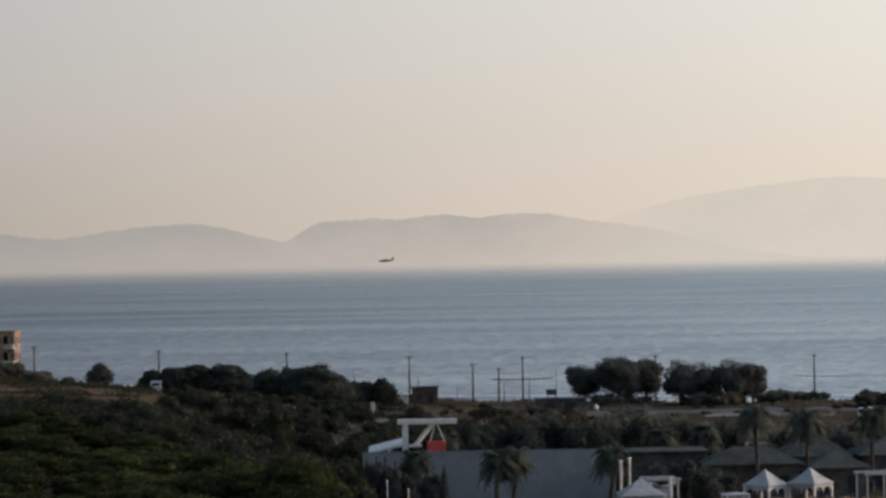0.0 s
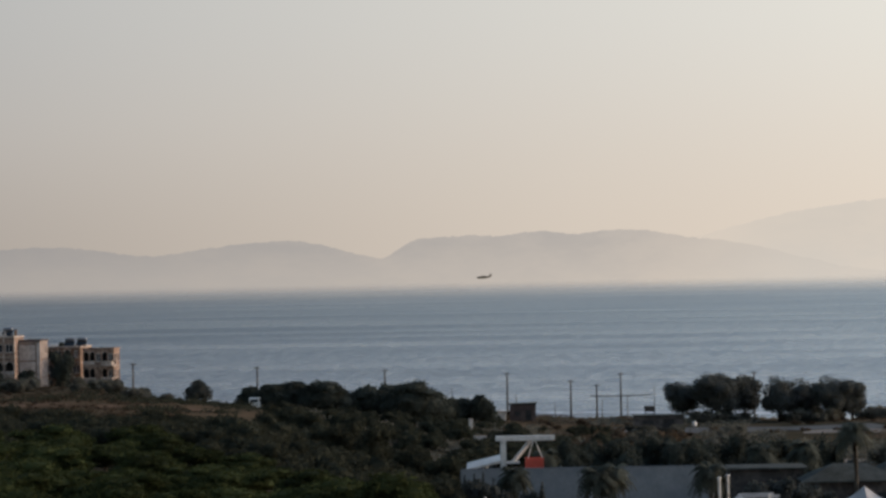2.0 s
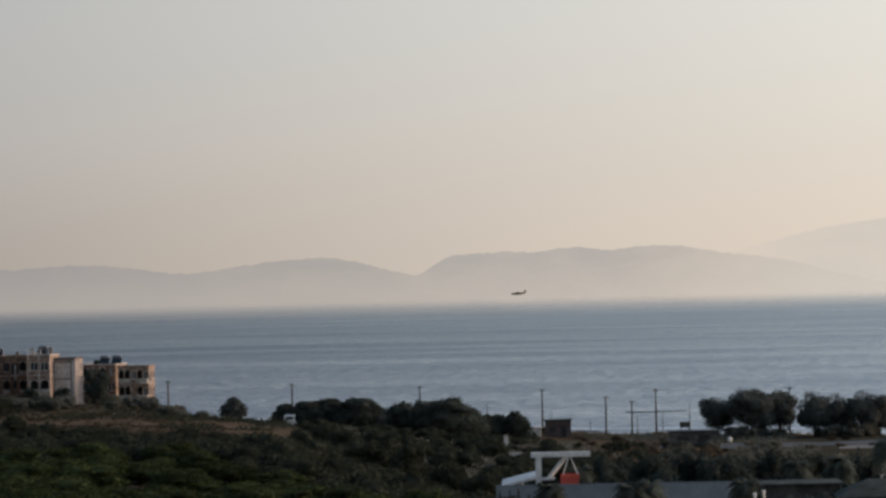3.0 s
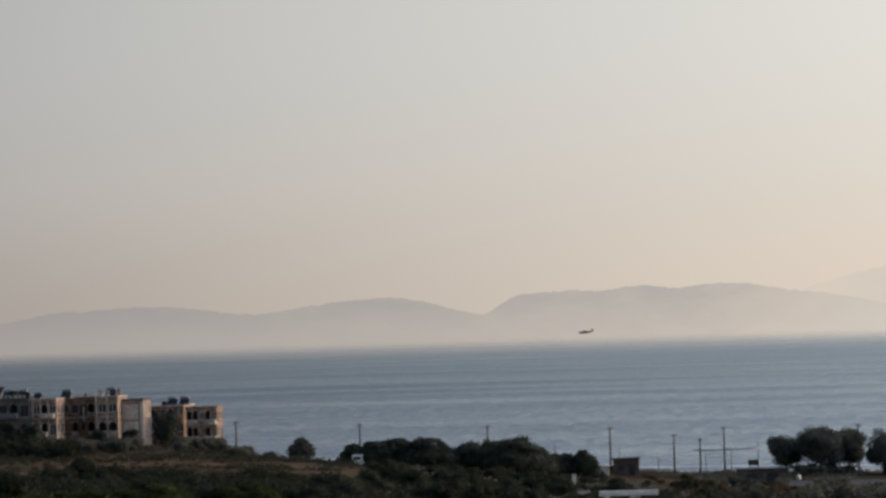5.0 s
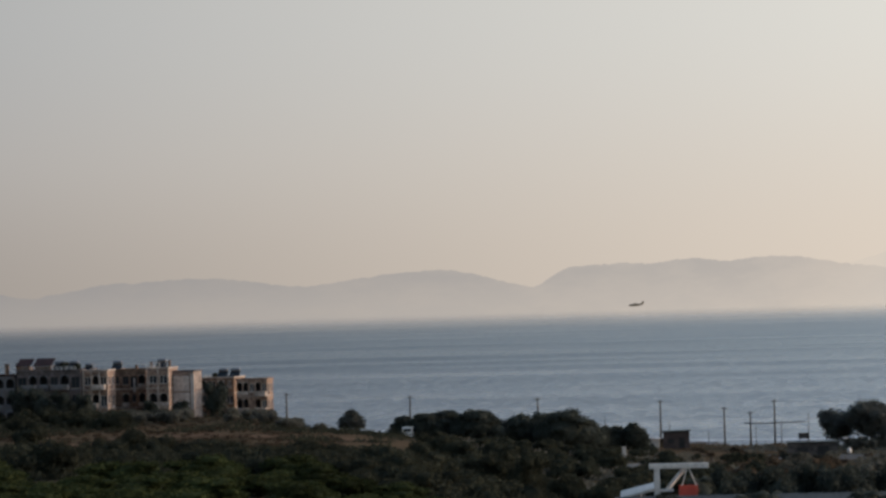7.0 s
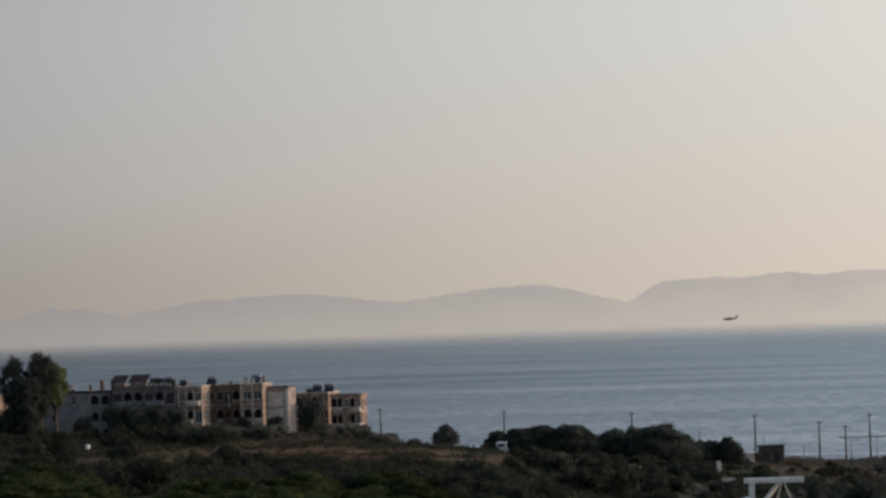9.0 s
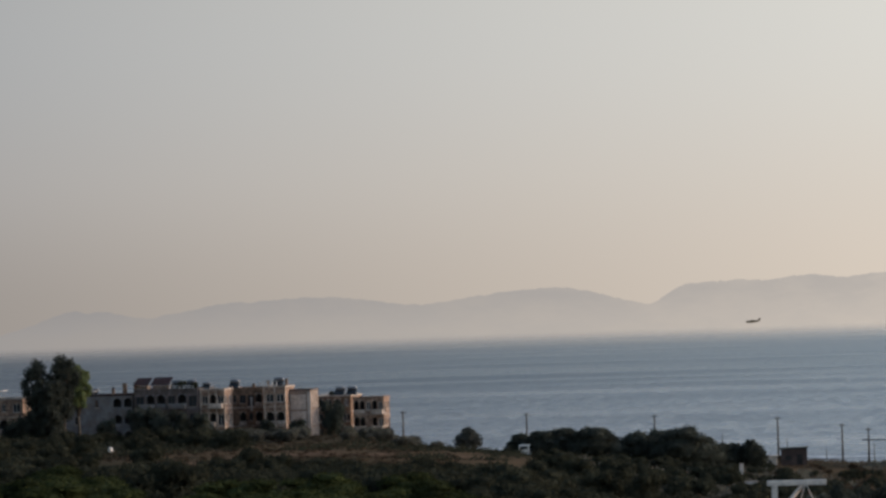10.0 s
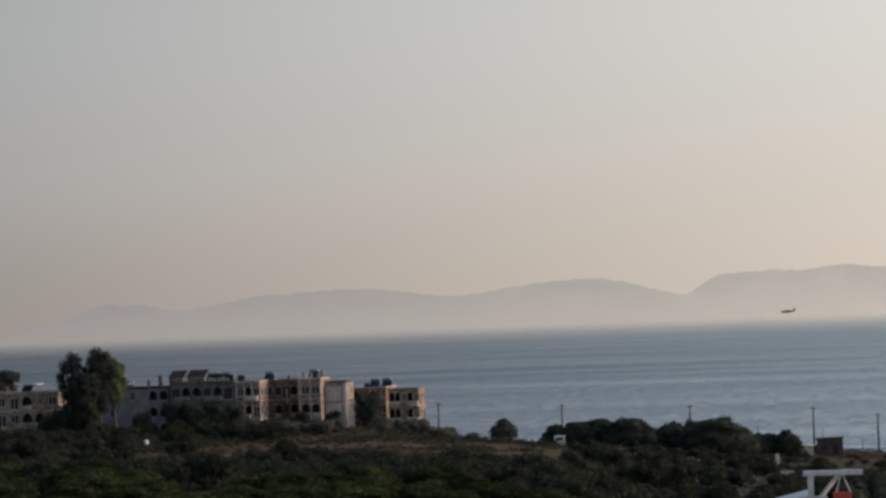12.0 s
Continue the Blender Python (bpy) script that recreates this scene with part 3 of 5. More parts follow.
scatter(bushes, "bushes below the apartments", [q for q in belt if q[0] < -10.2], rng, 0.75, 1.25)
scatter(coast, "grey bushes below the apartments", [q for q in belt if q[0] >= -10.2], rng, 0.5, 0.95)
brow = [(rng.uniform(-7.3, -5.4), rng.uniform(630, 676)) for _ in range(30)]
scatter(dry, "dry bushes on the brow", brow, rng, 0.4, 0.65)
edge = [(rng.uniform(-15.2, -3.0), rng.uniform(330, 450)) for _ in range(45)]
scatter(bushes, "bushes behind the spur", edge, rng, 0.7, 1.1)
joined("thicket", "dense dark thicket of evergreen bushes", LEAF_SCRUB, bushes,
       [([(rng.uniform(lo, hi), rng.uniform(d0, d1)) for _ in range(count)], s0, s1) for lo, hi, count, d0, d1, s0, s1 in
        ((-4.6, -0.9, 52, 430, 525, 0.9, 1.35), (-4.6, -0.9, 28, 535, 566, 0.6, 0.95), (-0.9, 1.5, 40, 420, 500, 0.9, 1.45), (-0.9, 1.5, 16, 500, 570, 0.5, 0.8))], rng)
joined("thicket", "dark unbroken thicket below the bare field", LEAF_SCRUB, bushes,
       [([(rng.uniform(-9.9, -5.0), rng.uniform(375, 468)) for _ in range(95)], 0.7, 1.15), ([(rng.uniform(-15.6, -12.2), rng.uniform(400, 560)) for _ in range(40)], 0.8, 1.3)], rng)
slope = []
for k in range(180):
    a = rng.uniform(-8.5, -1.6)
    reach = pine_reach(a)
    slope.append((a, rng.uniform(reach - 4, 292)))
joined("thicket", "dark scrub over the back of the near spur", LEAF_SCRUB, bushes, [(slope, 0.6, 1.05)], rng)
scatter(coast, "grey bushes before the shed", [(rng.uniform(1.5, 2.4), rng.uniform(562, 576)) for _ in range(9)], rng, 0.5, 0.8)
scatter(dry, "dry bushes behind the wall", [(rng.uniform(0.6, 2.3), rng.uniform(430, 540)) for _ in range(34)], rng, 1.1, 1.8)
scatter(bushes, "dark bushes behind the wall", [(rng.uniform(0.2, 3.6), rng.uniform(384, 440)) for _ in range(44)], rng, 1.0, 1.7)
flat = []
for _ in range(70):
    az, d = rng.uniform(1.2, 9.0), rng.uniform(395, 560)
    if 4.6 < az < 7.0 and 470 < d < 560 and rng.uniform() < 0.75:
        continue
    if d > 500 and rng.uniform() < 0.5:
        continue
    flat.append((az, d))
scatter(coast, "bushes on the coastal flat", flat, rng, 0.8, 1.35)
scatter(dry, "dry scrub on the flat", [(rng.uniform(-5.0, 9.0), rng.uniform(560, 640)) for _ in range(90)], rng, 0.35, 0.6)
scatter(coast, "low bushes behind the beach", [(rng.uniform(5.3, 6.4), rng.uniform(618, 636)) for _ in range(28)] + [(rng.uniform(7.0, 8.6), rng.uniform(600, 630)) for _ in range(16)], rng, 0.75, 1.05)


scatter(dry, "dry bushes behind the gantry", [(rng.uniform(-0.7, 0.75), rng.uniform(402, 440)) for _ in range(22)], rng, 1.3, 1.9)
scatter(bushes, "bushes in the hollow", [(rng.uniform(-3.6, -1.3), rng.uniform(300, 425)) for _ in range(32)] + [(rng.uniform(-3.7, -1.5), rng.uniform(240, 300)) for _ in range(24)], rng, 0.9, 1.5)
scatter(pines, "pines of the spur", [(rng.uniform(-2.9, -1.1), rng.uniform(160, 196)) for _ in range(24)], rng, 0.75, 1.15, 0.66)
scatter(coast, "bushes under the shore trees", [(rng.uniform(3.9, 5.3), rng.uniform(610, 628)) for _ in range(12)] + [(rng.uniform(2.4, 3.5), rng.uniform(612, 628)) for _ in range(9)], rng, 0.65, 1.0)
scatter(straw, "brownish hedge before the tents", [(5.05 + 0.16 * k + rng.uniform(-0.05, 0.05), rng.uniform(330, 335)) for k in range(18)], rng, 1.75, 2.1)
clumps = [(rng.uniform(-15.6, -11.3), rng.uniform(410, 585)) for _ in range(60)] + [(rng.uniform(-15.7, -10.6), rng.uniform(290, 410)) for _ in range(44)] + [(rng.uniform(-10.3, -9.2), rng.uniform(430, 490)) for _ in range(9)] + [(rng.uniform(-10.7, -9.7), rng.uniform(566, 610)) for _ in range(9)]
clumps = [q for q in clumps if abs(q[0] + 11.95) > 0.3 or q[1] < 420]
scatter(bushes, "dark bushes on the plateau", clumps, rng, 0.8, 1.5)
# trees close before the apartments, and the dark trees between the resort's roofs
for i, (az, d, w, h) in enumerate([(-11.98, 634, 4.2, 5.2), (-11.42, 636, 4.6, 7.4), (-11.08, 634, 4.8, 7.0), (-10.72, 632, 4.4, 6.2), (-8.16, 640, 4.8, 7.0), (-10.38, 633, 4.4, 5.4), (-13.55, 630, 4.4, 5.6), (-13.32, 627, 4.6, 6.6), (-12.9, 628, 4.6, 5.0), (-14.6, 630, 5.0, 5.8), (-9.25, 636, 3.2, 3.6), (-8.75, 636, 3.4, 3.8),
                                   (3.55, 364, 3.4, 4.4), (4.02, 366, 3.4, 4.8), (5.25, 390, 3.8, 5.2), (4.42, 362, 3.6, 4.6), (4.72, 364, 2.8, 3.6), (3.9, 396, 4.2, 5.6), (5.4, 398, 4.4, 5.4), (0.5, 386, 4.2, 8.6), (0.95, 390, 5.0, 8.2), (1.4, 388, 5.0, 8.5), (1.85, 394, 5.2, 8.6), (2.3, 390, 5.0, 8.0), (2.72, 396, 5.2, 8.2), (3.2, 400, 5.2, 8.0), (3.7, 402, 5.4, 8.4), (4.15, 404, 4.8, 7.6), (4.75, 400, 5.0, 8.4), (6.6, 402, 4.6, 6.8), (6.9, 398, 4.6, 6.6), (7.5, 402, 4.8, 6.4), (-1.7, 372, 4.2, 5.4), (-2.2, 378, 4.6, 5.8), (-0.75, 360, 3.0, 3.6), (-1.22, 357, 2.4, 4.4), (-0.3, 356, 2.6, 4.0), (-0.95, 356, 2.2, 4.2), (-2.9, 390, 4.8, 6.0), (-3.4, 402, 4.8, 5.5)]):
    r = np.random.default_rng(1300 + i)
    lobes = [(0, 0, h * 0.46, w * 0.44, w * 0.44, h * 0.44)]
    for k in range(8):
        a = k * 0.8 + r.uniform(0, 0.5)
        q = w * r.uniform(0.22, 0.38)
        lobes.append((q * math.cos(a), q * math.sin(a), h * r.uniform(0.26, 0.82), w * r.uniform(0.16, 0.25), w * r.uniform(0.16, 0.25), h * r.uniform(0.12, 0.2)))
    # lighter leaf colour on the right stands for the haze there
    make_tree("garden_tree", "dark bushy tree close by the buildings", "tree", LEAF_SCRUB if az < -1.5 and d < 410 else (LEAF_DARK if az > 5 or d < 370 else LEAF_GROVE), 1400 + i, lobes, 2200, 0.2, h * 0.25, 0.18, "garden trees", placed(az, d))


def scrub(name, label, mat, seed, count, region, size, leaf, keep):
    """Low growth over a stretch of land, uncountable: clumps of leaves in patches."""
    r = np.random.default_rng(int(seed * 10))
    verts, faces = [], []
    n = 38
    while count:
        az, d = r.uniform(region[0], region[1]), r.uniform(region[2], region[3])
        x, y, z = spot(az, d)
        if noise.noise((x * 0.035, y * 0.02, seed)) < keep(az, d):
            if r.uniform() < 0.02:
                count -= 1
            continue
        count -= 1
        w = size * r.uniform(0.5, 1.5)
        c = r.normal(size=(n, 3)) * (w * 0.40, w * 0.40, w * 0.17) + (x, y, z + w * 0.16)
        a = r.normal(size=(n, 3)) * leaf * 0.78
        b = r.normal(size=(n, 3)) * leaf * 0.78
        k0 = len(verts)
        quad = np.stack([c - a, c - b, c + a, c + b], 1).reshape(-1, 3)
        verts += list(map(tuple, quad))
        faces += [(k0 + 4 * k, k0 + 4 * k + 1, k0 + 4 * k + 2, k0 + 4 * k + 3) for k in range(n)]
    tagged(from_arrays(name, verts, faces, mat), label, "scrub", kind="stuff")


def field(az, d):
    """Where the bare brown field keeps scrub away."""
    return 0.55 if 478 < d < 548 and az > -12.6 else -0.35


scrub("plateau_scrub", "dark low scrub over the plateau", LEAF_SCRUB, 21.5, 4200, (-15.8, -3.0, 290, 645), 1.6, 0.13, field)
scrub("plateau_grass", "dry brown grass over the plateau", LEAF_DRY, 23.5, 3000, (-15.8, -3.0, 300, 680), 0.8, 0.09, lambda a, d: 0.32 if a < -11.2 else -0.15)
scrub("flat_scrub", "grey-green low scrub over the coastal flat", LEAF_COAST, 25.5, 3400, (-4.5, 9.5, 385, 628), 1.4, 0.14, lambda a, d: 0.45 if a > 4 and 450 < d < 600 else (0.1 if d > 575 else -0.3))
scrub("flat_grass", "dry straw-coloured grass over the coastal flat", LEAF_GRASS, 27.5, 2600, (-4.5, 9.5, 400, 655), 0.8, 0.09, lambda a, d: -0.1)

# palms and cypresses round the resort
def make_palm(seed, height, spread, m, lean=0.3):
    r = np.random.default_rng(seed)
    ob = empty("palm_tree", m, "dark palm tree with a shaggy drooping crown", "palm tree", "palms of the resort")
    bm = bmesh.new()
    n = 9
    pts = [(lean * (k / n) ** 2, 0.1 * math.sin(k), height * k / n - (0.3 if k == 0 else 0)) for k in range(n + 1)]
    tube(bm, pts, [0.27 - 0.09 * k / n + (0.03 if k % 2 else 0) for k in range(n + 1)], 9)
    part("trunk", bm, BARK, ob)
    verts, faces = [], []
    top = Vector(pts[-1])
    for i in range(84):
        a = r.uniform(0, 2 * math.pi)
        rise = r.uniform(-0.75, 1.15)
        ln = spread * r.uniform(0.8, 1.2)
        out = Vector((math.cos(a), math.sin(a), 0))
        side = Vector((-math.sin(a), math.cos(a), 0))
        prev = None
        for k in range(11):
            u = k / 10
            p = top + out * ln * (u * math.cos(rise * 0.6) - 0.12 * u * u) + Vector((0, 0, ln * (rise * u * 0.85 - 0.72 * u * u)))
            if prev is not None:
                w = ln * 0.24 * math.sin(math.pi * min(0.15 + u * 0.8, 1.0))
                for sgn in (-1, 1):
                    k0 = len(verts)
                    tip = p + side * sgn * w + Vector((0, 0, -0.45 * w)) + out * 0.12
                    verts += [tuple(prev), tuple(p), tuple(tip + (p - prev) * 0.3), tuple(tip - (p - prev) * 0.1)]
                    faces.append((k0, k0 + 1, k0 + 2, k0 + 3))
            prev = p
    from_arrays("fronds", verts, faces, LEAF_PALM, ob)
    return ob


for i, (az, d, h, w) in enumerate([(0.84, 356, 6.0, 2.5), (1.14, 357, 6.1, 2.4), (2.80, 352, 6.3, 2.3), (-0.50, 362, 5.3, 2.3), (5.28, 372, 9.6, 2.4), (6.14, 366, 9.6, 2.5), (3.7, 388, 6.6, 2.3), (4.4, 392, 6.8, 2.4), (7.2, 384, 9.0, 2.5), (2.2, 392, 6.8, 2.4), (0.0, 404, 5.0, 2.2)]):
    make_palm(800 + i, h, w, placed(az, d, 40 * i))


def make_cypress(seed, height, width, m):
    r = np.random.default_rng(seed)
    lobes = [(0, 0, height * (0.1 + 0.8 * u), width * (0.52 - 0.44 * u), width * (0.52 - 0.44 * u), height * 0.11) for u in (0, 0.14, 0.28, 0.42, 0.56, 0.7, 0.84, 1.0)]
    make_tree("cypress", "slim dark cypress against the grey wall", "tree", LEAF_DARK, seed, lobes, 1100, 0.14, height * 0.3, 0.12, "cypresses by the wall", m)


for i, (az, d, h, w) in enumerate([(-0.05, 352, 5.2, 1.5), (-1.05, 360, 4.9, 1.0), (-1.20, 361, 4.7, 0.9), (-0.88, 360, 4.5, 0.9), (-1.36, 362, 4.3, 1.1)]):
    make_cypress(840 + i, h, w, placed(az, d))

# ---- apartment buildings ----


def facade(bm, m, width, height, holes, depth=0.3):
    """A wall with real openings (x0, z0, x1, z1), in the plane y = 0 of m, with reveals that go back depth metres."""
    xs = sorted({0.0, width, *[h[0] for h in holes], *[h[2] for h in holes]})
    zs = sorted({0.0, height, *[h[1] for h in holes], *[h[3] for h in holes]})

    def quad(*pts):
        bm.faces.new([bm.verts.new(m @ Vector(p)) for p in pts])

    for x0, x1 in zip(xs, xs[1:]):
        for z0, z1 in zip(zs, zs[1:]):
            cx, cz = (x0 + x1) / 2, (z0 + z1) / 2
            if not any(h[0] < cx < h[2] and h[1] < cz < h[3] for h in holes):
                quad((x0, 0, z0), (x1, 0, z0), (x1, 0, z1), (x0, 0, z1))
    for x0, z0, x1, z1 in holes:
        quad((x0, 0, z0), (x0, depth, z0), (x0, depth, z1), (x0, 0, z1))
        quad((x1, 0, z0), (x1, 0, z1), (x1, depth, z1), (x1, depth, z0))
        quad((x0, 0, z0), (x1, 0, z0), (x1, depth, z0), (x0, depth, z0))
        quad((x0, 0, z1), (x0, depth, z1), (x1, depth, z1), (x1, 0, z1))


def arch_ring(bm, m, x0, x1, z_spring, z_top, y0, y1):
    """What fills the corners over a round arch."""
    cx, r, n = (x0 + x1) / 2, (x1 - x0) / 2, 10
    for s in (-1, 1):
        prev = None
        for k in range(n // 2 + 1):
            a = math.pi / 2 * k / (n // 2)
            low = (cx + s * r * math.cos(a), z_spring + r * math.sin(a))
            if prev:
                pts = [(prev[0], y0, prev[1]), (low[0], y0, low[1]), (low[0], y0, z_top), (prev[0], y0, z_top)]
                bm.faces.new([bm.verts.new(m @ Vector(p)) for p in (pts if s < 0 else pts[::-1])])
                pts = [(prev[0], y0, prev[1]), (prev[0], y1, prev[1]), (low[0], y1, low[1]), (low[0], y0, low[1])]
                bm.faces.new([bm.verts.new(m @ Vector(p)) for p in (pts if s < 0 else pts[::-1])])
            prev = low


def add_window(owner, m, hole, pale):
    """A casement set back in its opening: frame with a sill, two panes."""
    x0, z0, x1, z1 = hole
    w, h = x1 - x0, z1 - z0
    bm = bmesh.new()
    facade(bm, m @ Matrix.Translation((x0, 0.16, z0)), w, h, [(0.08, 0.08, w / 2 - 0.05, h - 0.08), (w / 2 + 0.05, 0.08, w - 0.08, h - 0.08)], 0.08)
    bmesh.ops.remove_doubles(bm, verts=bm.verts, dist=0.001)
    tone = "white framed window" if pale else "brown framed window"
    w = part("window", bm, WHITE if pale else WOOD, owner, tone)
    bm = bmesh.new()
    box(bm, x0 - 0.1, -0.09, z0 - 0.1, x1 + 0.1, 0.14, z0 - 0.003, m=m)
    part("sill", bm, TRIM, w)
    for a, b in ((x0 + 0.08, (x0 + x1) / 2 - 0.05), ((x0 + x1) / 2 + 0.05, x1 - 0.08)):
        bm = bmesh.new()
        box(bm, a, 0.19, z0 + 0.08, b, 0.21, z1 - 0.08, m=m)
        part("pane", bm, GLASS, w)


def apartment(az0, az1, d, base, top, depth, wall, label, yaw=-6.0, rows=3, kinds="", side="", pale=True, cap=TRIM, balcony=(), ribs=False, panels=(), trim=TRIM):
    """One block: its front runs from az0 to az1; kinds gives the openings from its one end to the other, a letter a column:
    w window, n narrow window, l loggia with an arch, d tall door window, . blank."""
    x0, y0, _ = spot(az0, d)
    t = radians(yaw)
    k = math.tan(radians(az1))
    width = (k * y0 - x0) / (math.cos(t) - k * math.sin(t))
    height = top - base
    ob = empty("apartment_building", pose(x0, y0, base, 0, 0, yaw), label, "building", "apartment blocks on the rise")
    storey = height / rows
    ident = Matrix.Identity(4)
    right = pose(width, 0, 0, 0, 0, 90)
    left = pose(0, depth, 0, 0, 0, -90)
    back = pose(width, depth, 0, 0, 0, 180)
    openings = []
    for m, span, spec in ((ident, width, kinds), (right, depth, side)):
        holes = []
        floors = spec if isinstance(spec, tuple) else (spec,) * rows
        for f in range(rows):
            n = max(len(floors[f]), 1)
            z = f * storey
            for c, ch in enumerate(floors[f]):
                mid, cell = span * (c + 0.5) / n, span / n
                if ch == "w":
                    holes.append((mid - min(0.72, cell * 0.38), z + 0.85, mid + min(0.72, cell * 0.38), z + 2.45, ch))
                elif ch == "n":
                    holes.append((mid - 0.36, z + 1.0, mid + 0.36, z + 2.45, ch))
                elif ch == "d":
                    holes.append((mid - min(0.8, cell * 0.4), z + 0.25, mid + min(0.8, cell * 0.4), z + 2.4, ch))
                elif ch == "l":
                    holes.append((mid - cell * 0.39, z + 0.35, mid + cell * 0.39, z + min(2.75, storey - 0.35), ch))
        openings.append((m, span, holes))
    bm = bmesh.new()
    facade(bm, ident, width, height, [h[:4] for h in openings[0][2]], 0.32)
    facade(bm, right, depth, height, [h[:4] for h in openings[1][2]], 0.32)
    facade(bm, left, depth, height, [])
    facade(bm, back, width, height, [])
    part("wall", bm, wall, ob)
    bm = bmesh.new()
    box(bm, 0.02, 0.02, height - 0.25, width - 0.02, depth - 0.02, height - 0.03)
    part("roof_slab", bm, WALL_GREY, ob)
    bm = bmesh.new()
    for a in ((-0.14, -0.14, width + 0.14, 0.1), (width - 0.1, 0.1, width + 0.14, depth - 0.1), (-0.14, depth - 0.1, width + 0.14, depth + 0.14), (-0.14, 0.1, 0.1, depth - 0.1)):
        box(bm, a[0], a[1], height + 0.003, a[2], a[3], height + 0.30, 0.04)
    part("parapet", bm, cap, ob)
    for f in range(1, rows):
        bm = bmesh.new()
        box(bm, -0.05, -0.06, f * storey - 0.12, width + 0.05, -0.002, f * storey + 0.06, 0.02)
        box(bm, width + 0.002, -0.002, f * storey - 0.12, width + 0.06, depth, f * storey + 0.06, 0.02)
        part("string_course", bm, trim, ob)
    for m, span, holes in openings:
        for x_0, z_0, x_1, z_1, ch in holes:
            if ch in "wnd":
                add_window(ob, m, (x_0, z_0, x_1, z_1), pale)
            else:
                bm = bmesh.new()
                r = (x_1 - x_0) / 2
                arch_ring(bm, m, x_0, x_1, max(z_0 + 0.9, z_1 - r - 0.06), z_1, 0.02, 0.3)
                part("arch", bm, trim, ob, "pale arched loggia front")
                bm = bmesh.new()
                box(bm, x_0 - 0.1, -0.12, z_0 - 0.12, x_1 + 0.1, 0.015, z_0 + 0.62, 0.03, m=m)
                part("loggia_parapet", bm, trim, ob)
                # back and side walls of the recess, painted dark for its shade
                bm = bmesh.new()
                box(bm, x_0 + 0.02, 1.3, z_0 + 0.02, x_1 - 0.02, 1.4, z_1 - 0.02, m=m)
                for a in ((x_0 + 0.002, x_0 + 0.06), (x_1 - 0.06, x_1 - 0.002)):
                    box(bm, a[0], 0.33, z_0, a[1], 1.3, z_1, m=m)
                part("loggia", bm, DARK, ob)
    if ribs:
        n = len(kinds[0]) if isinstance(kinds, tuple) else len(kinds)
        for k in range(n + 1):
            bm = bmesh.new()
            box(bm, width * k / n - 0.13, -0.22, 0, width * k / n + 0.13, -0.066, height + 0.45, 0.03)
            part("pilaster", bm, trim, ob)
    for u0, u1, v0, v1 in panels:
        bm = bmesh.new()
        box(bm, width * u0, -0.09, height * v0, width * u1, -0.066, height * v1, 0.01)
        part("plaster_panel", bm, WALL_PALE, ob, "pale plaster panel")
    for f, u0, u1 in balcony:
        bm = bmesh.new()
        a, b, z = width * u0, width * u1, f * storey
        box(bm, a, -1.15, z - 0.02, b, -0.07, z + 0.14, 0.03)
        slab = part("balcony", bm, trim, ob)
        bm = bmesh.new()
        box(bm, a, -1.15, z + 0.143, b, -1.05, z + 1.0, 0.02)
        box(bm, b - 0.1, -1.05, z + 0.143, b, -0.08, z + 1.0, 0.02)
        box(bm, a, -1.05, z + 0.143, a + 0.1, -0.08, z + 1.0, 0.02)
        part("balustrade", bm, trim, slab)
    return ob, width, height


A, a_w, a_h = apartment(-7.80, -7.28, 652, 6.6, 16.1, 5.0, WALL_TAN, "low ochre apartment block with balconies at the row's end", kinds=("llld", "ll.ld", "llwld"), side=("d", "wd", "dw"), cap=WALL_TAN, balcony=((1, 0.62, 0.99), (2, 0.62, 0.99)))
A2, a2_w, a2_h = apartment(-8.44, -7.84, 664, 7.6, 16.3, 9.0, WALL_BROWN, "set-back brown apartment block with a cluttered roof", kinds=("wlln", "wnlw", "lwln"), side="w", balcony=((1, 0.2, 0.5), (2, 0.5, 0.8)))
B, b_w, b_h = apartment(-8.88, -8.52, 650, 7.6, 18.0, 6.0, WALL_ROSE, "pale rose apartment block with large white plaster panels", kinds=("n.", "...", "..."), side=("..", ".n", ".n"), cap=WALL_DULL_SHADE, trim=WALL_BROWN, panels=((0.05, 0.78, 0.34, 0.62), (0.05, 0.78, 0.65, 0.93), (0.85, 1.0, 0.3, 0.97)))
C, c_w, c_h = apartment(-9.30, -8.95, 648, 7.8, 18.8, 7.0, WALL_TAN, "ochre apartment block with paired arched loggias", ribs=True, kinds=("ll", "ll", "ww"), side="w")
D, d_w, d_h = apartment(-9.88, -9.33, 656, 7.8, 18.5, 9.0, WALL_BROWN, "brown apartment block with small windows", cap=WALL_BROWN, pale=False, kinds=("llnw", ".lnl", "nwdl"), side="", panels=((0.62, 0.68, 0.60, 0.86),))
E, e_w, e_h = apartment(-10.38, -9.98, 646, 8.2, 18.7, 5.5, WALL_TAN, "ochre apartment block with tall windows and balconies", ribs=True, kinds=("lld", "lld", "wlw"), side=("d", "wd", "ww"), balcony=((1, 0.05, 0.62), (2, 0.36, 0.95)))
# F's shade is in its wall, parapet and trim colours
F, f_w, f_h = apartment(-11.50, -10.43, 649, 8.4, 18.9, 11.0, WALL_DULL_SHADE, "shaded brown apartment block with pavilions on its roof", cap=WALL_DULL_SHADE, trim=WALL_GREY, pale=False, kinds=("wdlldw", "wllldw", "dllwld"), side="ww", balcony=((1, 0.28, 0.52), (2, 0.55, 0.82), (2, 0.08, 0.3)))
G, g_w, g_h = apartment(-12.92, -11.53, 655, 8.6, 18.1, 10.0, WALL_GREY, "greyish apartment block with narrow windows and red roof edge", kinds=("....n.ll", "..n...ll", "..n.n.ll"), side="", cap=TILE, trim=WALL_GREY, pale=False)
